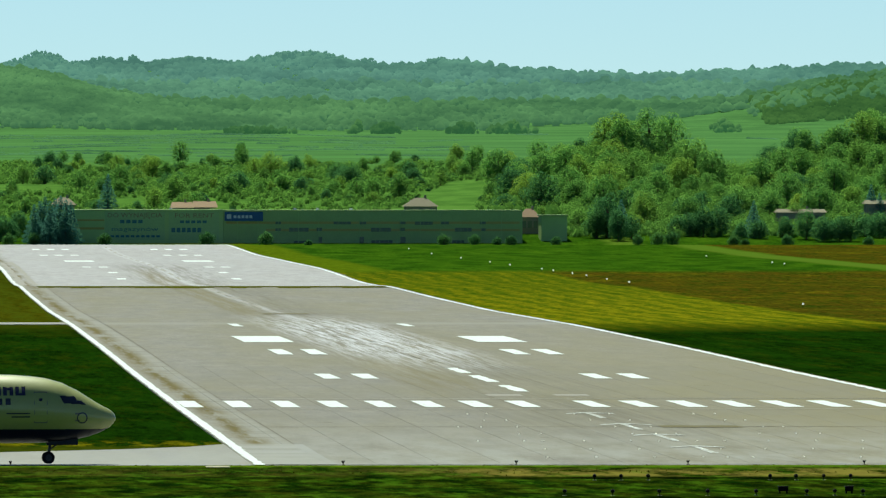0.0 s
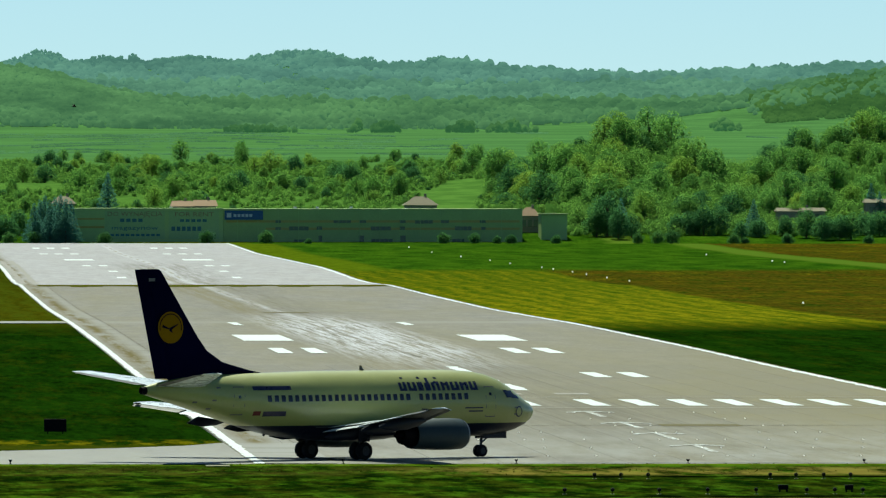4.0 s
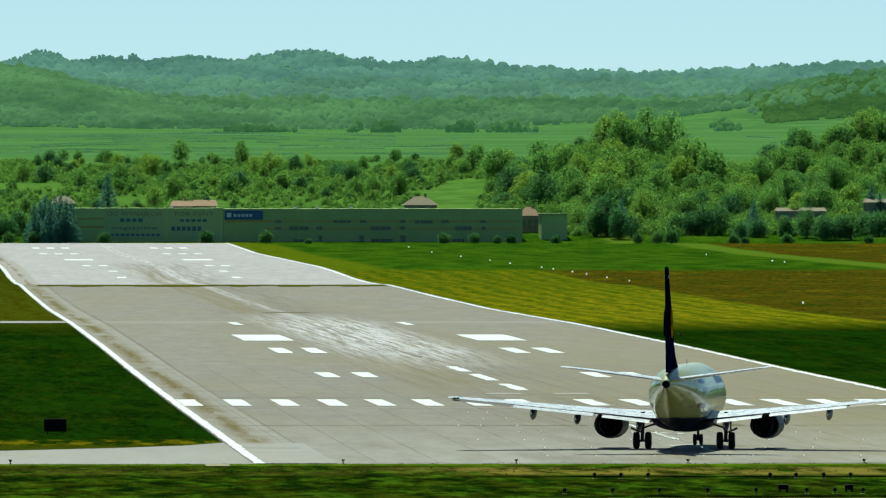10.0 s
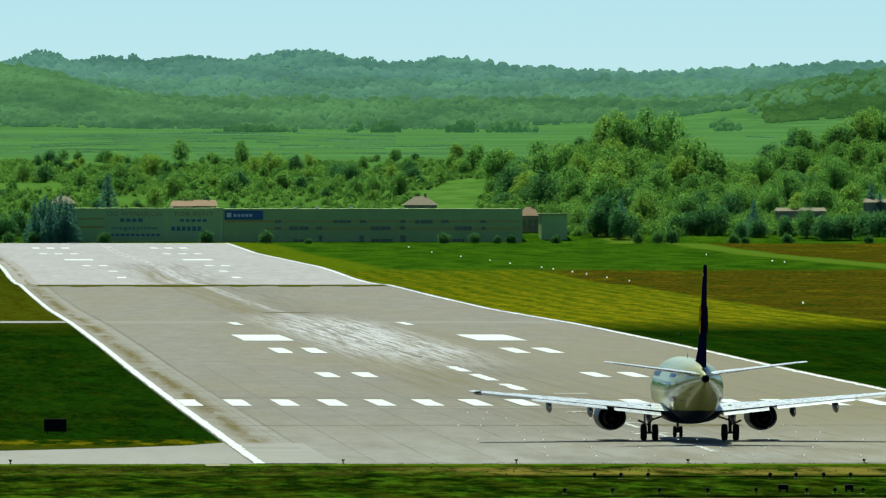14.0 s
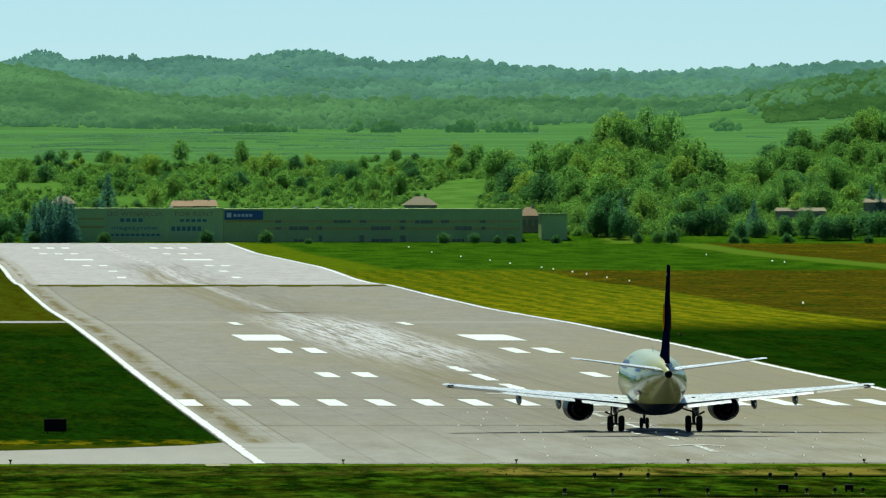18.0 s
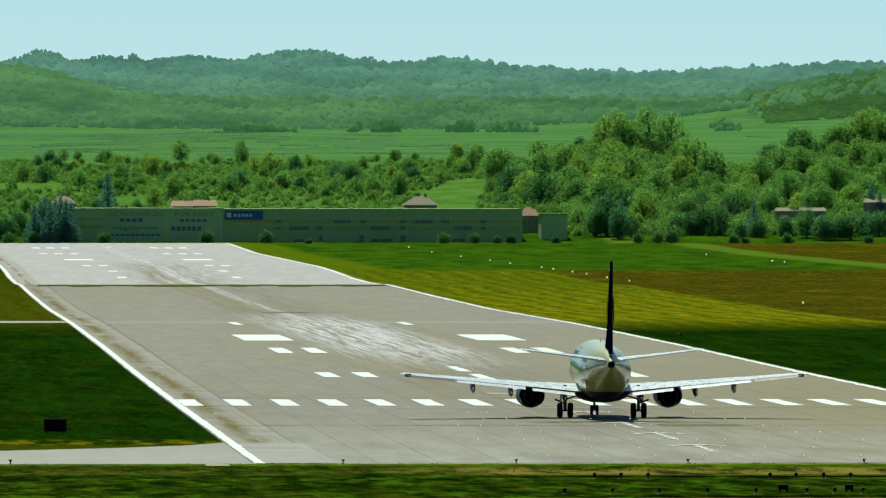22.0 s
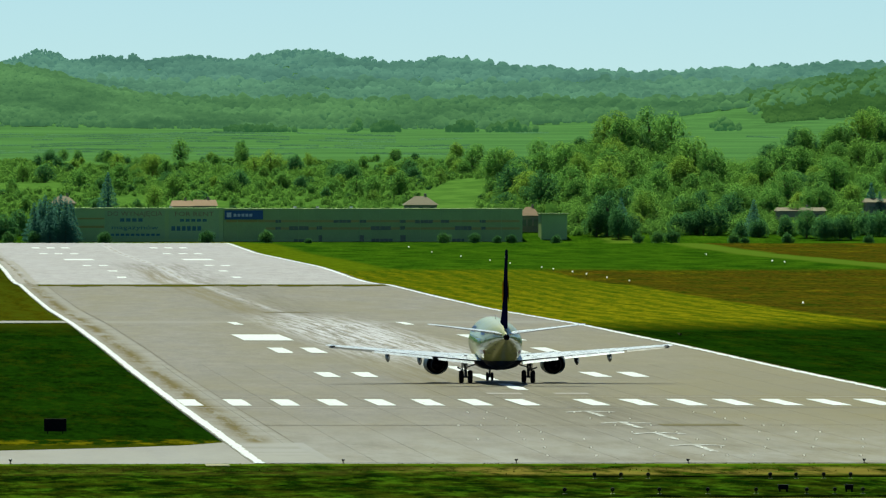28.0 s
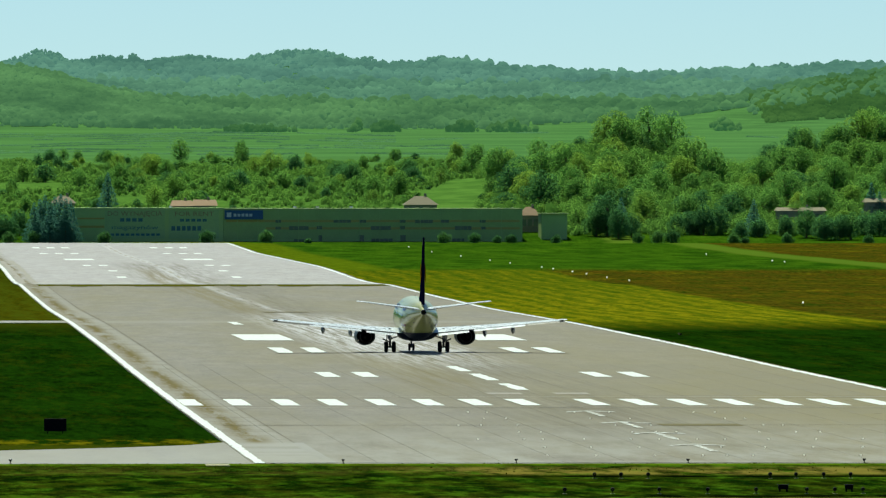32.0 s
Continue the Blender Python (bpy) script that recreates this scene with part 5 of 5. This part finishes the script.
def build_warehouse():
    D = 3300.0
    k = 23000 / D
    X = lambda brg: (brg + 214) / k
    Z = lambda elev: EYE_Z - (elev - 336) / k
    wh = new("warehouse")
    tagged(wh, "long olive-grey warehouse with banners and stripes", "warehouse")
    g = 1.0
    part("hall", box(X(128), X(395), D, D + 40, g, Z(371), 0.05), M_WALL2, wh)
    part("hall", box(X(395) + 0.01, X(925), D + 0.3, D + 40, g, Z(371.5), 0.05), M_WALL, wh)
    part("parapet", box(X(127), X(395), D - 0.15, D + 40.2, Z(371), Z(368.5), 0.03), M_WALL2, wh)
    part("parapet", box(X(395) + 0.02, X(926), D + 0.15, D + 40.2, Z(371.5), Z(369.5), 0.03), M_WALL, wh)
    for a, b, y0, y1 in ((130, 184, 386, 389), (130, 184, 400, 404), (400, 920, 390, 394), (470, 920, 403, 407)):
        yy = D - 0.05 if a < 395 else D + 0.25
        part("stripe", box(X(a), X(b), yy, yy + 0.04, Z(y1), Z(y0)), M_STRIPE, wh, "faded orange stripe")
    for a, b in ((185, 291), (298, 387)):
        part("banner", box(X(a), X(b), D - 0.1, D - 0.02, Z(423), Z(373), 0.01), M_BANNER, wh, "pale rental banner")
    words("DO WYNAJ\u0118CIA", 1.6, X(238), D - 0.13, Z(382.5), M_LETRED, wh, 14)
    words("magazyn\u00f3w", 1.5, X(238), D - 0.13, Z(406.5), M_LETBLUE, wh, 12)
    words("FOR RENT", 1.6, X(343), D - 0.13, Z(383), M_LETRED, wh, 10)
    for a, b, y0, y1 in ((212, 255, 387, 393), (195, 285, 414, 418), (318, 368, 388, 393), (303, 358, 401, 409)):
        n = max(3, int((b - a) / 9))
        for i in range(n):
            w = (b - a) / n
            part("text_bar", box(X(a + i * w), X(a + i * w + w * 0.72), D - 0.13, D - 0.09, Z(y1), Z(y0)), M_LETBLUE, wh)
    sg = part("blue_board", box(X(397), X(465), D - 0.1, D + 0.2, Z(389), Z(373), 0.02), M_BLUE, wh, "dark blue sign board")
    part("board_mark", box(X(401), X(409), D - 0.14, D - 0.1, Z(385), Z(377)), M_LETWHITE, sg)
    for i in range(5):
        part("board_bar", box(X(413 + i * 7), X(418 + i * 7), D - 0.14, D - 0.1, Z(384), Z(379)), M_LETWHITE, sg)
    # window bands, doors and bays
    for a, b, y0, y1 in ((487, 497, 390, 395), (590, 621, 390, 395), (636, 648, 390, 395), (707, 718, 390, 395), (734, 766, 390, 396), (780, 795, 390, 395), (849, 860, 390, 395),
                         (487, 497, 402, 407), (511, 546, 401, 408), (560, 570, 401, 407), (656, 692, 401, 408), (707, 717, 401, 407), (805, 835, 401, 408), (851, 860, 402, 407),
                         (563, 570, 417, 428), (635, 644, 417, 430), (657, 695, 423, 431), (708, 718, 417, 430), (520, 548, 424, 430), (800, 822, 423, 430)):
        n = max(1, round((b - a) / 8))
        for i in range(n):
            w = (b - a) / n
            win = part("window", box(X(a + i * w) + 0.03, X(a + i * w + w) - 0.03, D + 0.2, D + 0.32, Z(y1), Z(y0), 0.01), M_PANE, wh)
        part("window_sill", box(X(a), X(b), D + 0.1, D + 0.32, Z(y1) - 0.1, Z(y1) - 0.02), M_WALL2, wh)
    for brg in range(420, 920, 36):
        part("downpipe", tube((X(brg), D + 0.22, g), (X(brg), D + 0.22, Z(372)), 0.06, 0.06, 6), M_WALL2, wh)
    for brg in (300, 520, 560, 620):
        part("roof_vent", box(X(brg), X(brg) + 0.8, D + 6, D + 7, Z(370), Z(366), 0.05), M_METAL, wh)
    # annex at the far end with a tall bay
    an = new("annex")
    tagged(an, "green-grey annex shed beside the trees", "shed")
    part("wall", box(X(962), X(1008), 3310, 3325, 1.0, Z(380), 0.05), M_WALL2, an)
    part("roof", box(X(960), X(1010), 3309, 3326, Z(380), Z(378), 0.05), M_WALL, an)


def build_house(name, brg, D, w, depth, wall_h, roof_h, roofmat, label, hip=0.35, rows=1):
    x = bearing_x(brg, D)
    z = height(x, D) - 0.3
    h = new(name)
    tagged(h, label, "house", "houses on the slope")
    h.matrix_basis = Matrix.Translation((x, D, z))
    part("wall", box(-w / 2, w / 2, 0, depth, 0, wall_h, 0.03), M_PLASTER, h)
    bm = bmesh.new()
    e, r = 0.5, w * hip
    v = [bm.verts.new(p) for p in ((-w / 2 - e, -e, wall_h), (w / 2 + e, -e, wall_h), (w / 2 + e, depth + e, wall_h), (-w / 2 - e, depth + e, wall_h),
                                   (-r * 0.5 if hip < 0.5 else -w / 2, depth / 2, wall_h + roof_h), (r * 0.5 if hip < 0.5 else w / 2, depth / 2, wall_h + roof_h))]
    for f in ((0, 1, 5, 4), (2, 3, 4, 5), (1, 2, 5), (3, 0, 4), (3, 2, 1, 0)):
        bm.faces.new([v[i] for i in f])
    roof = part("roof", bm, roofmat, h)
    part("chimney", box(w * 0.12, w * 0.12 + 0.6, depth * 0.5, depth * 0.5 + 0.6, wall_h + roof_h * 0.5, wall_h + roof_h + 0.7, 0.02), M_PLASTER, roof)
    for i in range(3):
        wx = -w / 2 + w * (i + 0.5) / 3
        win = part("window", box(wx - 0.55, wx + 0.55, -0.06, 0.1, wall_h * 0.4, wall_h * 0.78, 0.01), M_PANE, h)
        part("window_sill", box(wx - 0.65, wx + 0.65, -0.14, 0.05, wall_h * 0.36, wall_h * 0.39), M_PLASTER, win)


build_warehouse()
build_house("house", 745, 3432, 8.5, 8, 2.6, 2.3, M_ROOFG, "small house with a pale hipped roof")
build_house("house", 322, 3425, 5.2, 8, 2.6, 1.5, M_ROOF, "small house with a red tiled roof", 0.8)
build_house("house", 362, 3428, 6.0, 8, 2.6, 1.6, M_ROOF, "low house with a red tiled roof", 0.8)
build_house("house", 112, 3440, 6.0, 8, 2.6, 2.0, M_ROOFG, "house with a brown roof among trees", 0.4)
build_house("house", 938, 3345, 4.5, 6, 4.6, 2.2, M_ROOF, "reddish house behind the shed", 0.4)
build_house("house", 1420, 3385, 12.5, 7, 3.4, 0.9, M_ROOFG, "long low house half hidden by trees", 0.9)
build_house("house", 1565, 3395, 9, 7, 5.0, 1.0, M_ROOFG, "dark house among fir trees", 0.9)

# ---- airfield lights, markers, signs ----
M_LAMP = plain("lamp_housing", (0.008, 0.008, 0.008), 0.8, 0, 0.1)


def glowing(name, color, strength):
    m = Nodes(name)
    m.put(m.bsdf.inputs["Emission Color"], color)
    m.bsdf.inputs["Emission Strength"].default_value = strength
    return m.done(color, 0.4)


M_LIT = glowing("lit_lens", (1.0, 0.97, 0.85), 0.6)
M_STRAWSLAB = plain("pale_slab", (0.42, 0.38, 0.22), 0.9)
M_SIGN = plain("sign_back", (0.006, 0.006, 0.007), 0.8, 0, 0.1)


def gz(x, y):
    return float(np.interp(y, STATIONS, SZ))


def build_small():
    # stalked edge lights at the pavement end
    lamp = new("edge_light")
    tagged(lamp, "small black stalked airfield edge light", "airfield light", "edge lights")
    part("stem", tube((0, 0, 0), (0, 0, 0.22), 0.04, 0.035, 8), M_LAMP, lamp)
    bm = tube((0, 0, 0.2), (0, 0, 0.32), 0.07, 0.13, 10)
    add_tube(bm, (-0.07, 0, 0.28), (-0.08, 0, 0.37), 0.07, 0.04, 8)
    add_tube(bm, (0.07, 0, 0.28), (0.08, 0, 0.37), 0.07, 0.04, 8)
    part("head", bm, M_LAMP, lamp)
    part("base", tube((0, 0, 0), (0, 0, 0.05), 0.14, 0.12, 10), M_LAMP, lamp)
    spots = [(bearing_x(brg, 769), 769) for brg in (18, 607, 914, 1219, 1532)]
    lamp.matrix_basis = Matrix.Diagonal((0.75, 0.75, 0.75, 1))
    for i, (x, y) in enumerate(spots):
        at = Vector((x, y, gz(x, y) + 0.02))
        if i:
            copy_thing(lamp, Matrix.Translation(at))
        else:
            lamp.location = at
    # approach lights in the near grass
    al = new("approach_light")
    tagged(al, "dark approach light on a short post", "airfield light", "approach lights")
    part("post", tube((0, 0, 0), (0, 0, 0.25), 0.035, 0.03, 8), M_LAMP, al)
    bm = revolve([(-0.12, 0.02), (-0.1, 0.12), (0.1, 0.15), (0.12, 0.02)], 12, 0, 0.33)
    part("head", bm, M_LAMP, al)
    part("foot", box(-0.16, 0.16, -0.16, 0.16, 0, 0.04, 0.01), M_STRAWSLAB, al, "pale concrete foot")
    pts = [(brg, 727) for brg in (1053, 1100, 1148, 1365, 1411, 1460, 1508)] + [(brg, 690) for brg in (1000, 1085, 1168, 1254, 1340, 1430, 1480, 1530)]
    for i, (brg, y) in enumerate(pts):
        x = bearing_x(brg, y)
        if i:
            copy_thing(al, Matrix.Translation((x, y, gz(x, y))))
        else:
            al.matrix_basis = Matrix.Translation((x, y, gz(x, y))) @ Matrix.Diagonal((0.75, 0.75, 0.75, 1))
    for brg, w in ((1388, 0.27), (1505, 0.22)):
        cab = new("junction_box")
        tagged(cab, "dark junction box in the grass", "box")
        x = bearing_x(brg, 696)
        cab.matrix_basis = Matrix.Translation((x, 696, gz(x, 696)))
        part("cabinet", box(-w, w, -0.2, 0.2, 0.1, 0.34, 0.04), M_SIGN, cab)
        part("lid", box(-w - 0.05, w + 0.05, -0.25, 0.25, 0.342, 0.37, 0.02), M_SIGN, cab)
        for s in (-1, 1):
            part("leg", box(s * w * 0.7 - 0.04, s * w * 0.7 + 0.04, -0.1, 0.1, -0.2, 0.099), M_SIGN, cab)
    # inset lights on the displaced part of the runway
    il = new("inset_light")
    tagged(il, "tiny inset light proud of the concrete", "airfield light", "inset runway lights")
    part("rim", tube((0, 0, 0), (0, 0, 0.03), 0.13, 0.09, 10), M_JOINT, il)
    part("lens", tube((0.0, -0.1, 0.01), (0.0, -0.1, 0.055), 0.065, 0.05, 8), M_LIT, il, "small lit lens")
    first = True
    rnd = random.Random(4)
    for y, sets in ((790, (-11, -8, -4.5, -1.5, 0, 1.5, 4.5, 8)), (815, (-10, -7, -4, 0, 1.2, 4, 7, 10)), (841, (-13, -10, -8.8, -6, -3, -1.2, 0, 1.2, 3, 6, 9, 12, 14)),
                    (866, (-9, -7.6, -1.4, 0, 1.4, 7, 9.5, 11)), (891, (-12, -10.5, -8, -1.2, 0, 1.2, 9, 10.4)), (917, (-9, -7.5, -1.4, 1.4, 8, 9.5)), (943, (-9, -7.6, -1.2, 1.2, 7.5, 9))):
        for dx in sets:
            x = CX + dx + rnd.uniform(-0.1, 0.1)
            m = Matrix.Translation((x, y, gz(x, y) + P))
            if first:
                il.matrix_basis, first = m, False
            else:
                copy_thing(il, m)
    # white markers down the meadow
    mk = new("marker_light")
    tagged(mk, "small lit white field light on a stake", "airfield light", "field lights")
    part("stake", tube((0, 0, 0), (0, 0, 0.3), 0.04, 0.04, 6), M_LAMP, mk)
    part("cap", revolve([(-0.1, 0.03), (-0.08, 0.14), (0.08, 0.14), (0.1, 0.03)], 10, 0, 0.5), M_LIT, mk)
    pts = [(123.6 - 5.4 * min(1.0, max(0.0, (y - 2230) / 190)), y) for y in (2900, 2780, 2640, 2514, 2434, 2354, 2328, 2286, 2256, 2206, 2140)] + [(172, y) for y in (2700, 2500, 2466)] + [(126, 1770)]
    for i, (x, y) in enumerate(pts):
        m = Matrix.Translation((x, y, gz(x, y) - 0.03))
        if i:
            copy_thing(mk, m)
        else:
            mk.matrix_basis = m
    # guidance sign seen from the back
    sg = new("guidance_sign")
    tagged(sg, "black back of a low taxiway guidance sign", "sign")
    sg.matrix_basis = Matrix.Translation((11.75, 868, gz(0, 868) - 0.03))
    part("box", box(-0.75, 0.75, -0.12, 0.12, 0.15, 1.0, 0.03), M_SIGN, sg)
    for x in (-0.5, 0.5):
        part("leg", tube((x, 0, 0), (x, 0, 0.17), 0.04, 0.04, 8), M_LAMP, sg)
    # pale slab lying in the verge
    kb = tagged(part("concrete_slab", box(-0.7, 0.7, -1.6, 1.6, 0, 0.08, 0.02), M_STRAWSLAB), "pale concrete slab set in the verge", "slab")
    kb.matrix_basis = Matrix.Translation((bearing_x(385, 764), 764, gz(0, 764) - 0.02))


build_small()


# ---- tufts of grass that roughen the verges ----
def build_tufts():
    rs = np.random.RandomState(8)
    m = Nodes("grass_blades")
    mat = m.done(m.mix(m.island(), G_HAYGREEN, G_HAY), 0.9, 0, 0.1)
    verts, faces = [], []

    def tuft(x, y, h):
        z = gz(x, y) - 0.05
        for _ in range(4):
            a, l = rs.uniform(0, 6.28), h * rs.uniform(0.6, 1.2)
            dx, dy = math.cos(a) * 0.35 * l, math.sin(a) * 0.35 * l
            n = len(verts)
            w = 0.05 + 0.1 * h
            verts.extend([(x - w, y, z), (x + w, y, z), (x + dx, y + dy, z + l)])
            faces.append((n, n + 1, n + 2))
    for _ in range(900):
        y = 767 - abs(rs.normal(0, 9))
        tuft(rs.uniform(6, 62), y, rs.uniform(0.04, 0.1))
    for _ in range(900):
        x = rs.uniform(5, 62)
        if noise.noise(Vector((x * 0.7, 2.0, 0))) > -0.1:
            tuft(x, 767.8 - abs(rs.normal(0, 0.6)), rs.uniform(0.05, 0.14))
    tagged(mesh_object("grass_tufts", verts, faces, mat), "tufts of green grass along the verges", "grass", kind="stuff")


build_tufts()
build_slabs()


# ---- a bird that crosses and settles in the meadow ----
def build_bird():
    bird = new("bird")
    tagged(bird, "small dark bird flying over the field", "bird")
    mat = plain("dark_feathers", (0.015, 0.014, 0.012), 0.8, 0, 0.1)
    part("body", revolve([(-0.2, 0.01), (-0.1, 0.05), (0.05, 0.07), (0.15, 0.05), (0.22, 0.01)], 10), mat, bird, smooth=True)
    for s in (-1, 1):
        part("wing", foil(bmesh.new(), [((0.03 * s, 0.1, 0.02), (0.03 * s, -0.08, 0.02), 0.02, (0, 0, 1)), ((0.2 * s, 0.06, 0.14), (0.2 * s, -0.08, 0.13), 0.012, (0, 0, 1)), ((0.42 * s, -0.06, 0.2), (0.42 * s, -0.12, 0.2), 0.006, (0, 0, 1))], 4), mat, bird)
    part("tail", foil(bmesh.new(), [((-0.03, -0.16, 0), (-0.05, -0.34, 0), 0.01, (0, 0, 1)), ((0.03, -0.16, 0), (0.05, -0.34, 0), 0.01, (0, 0, 1))], 3), mat, bird)
    return bird


BIRD = build_bird()
motions()
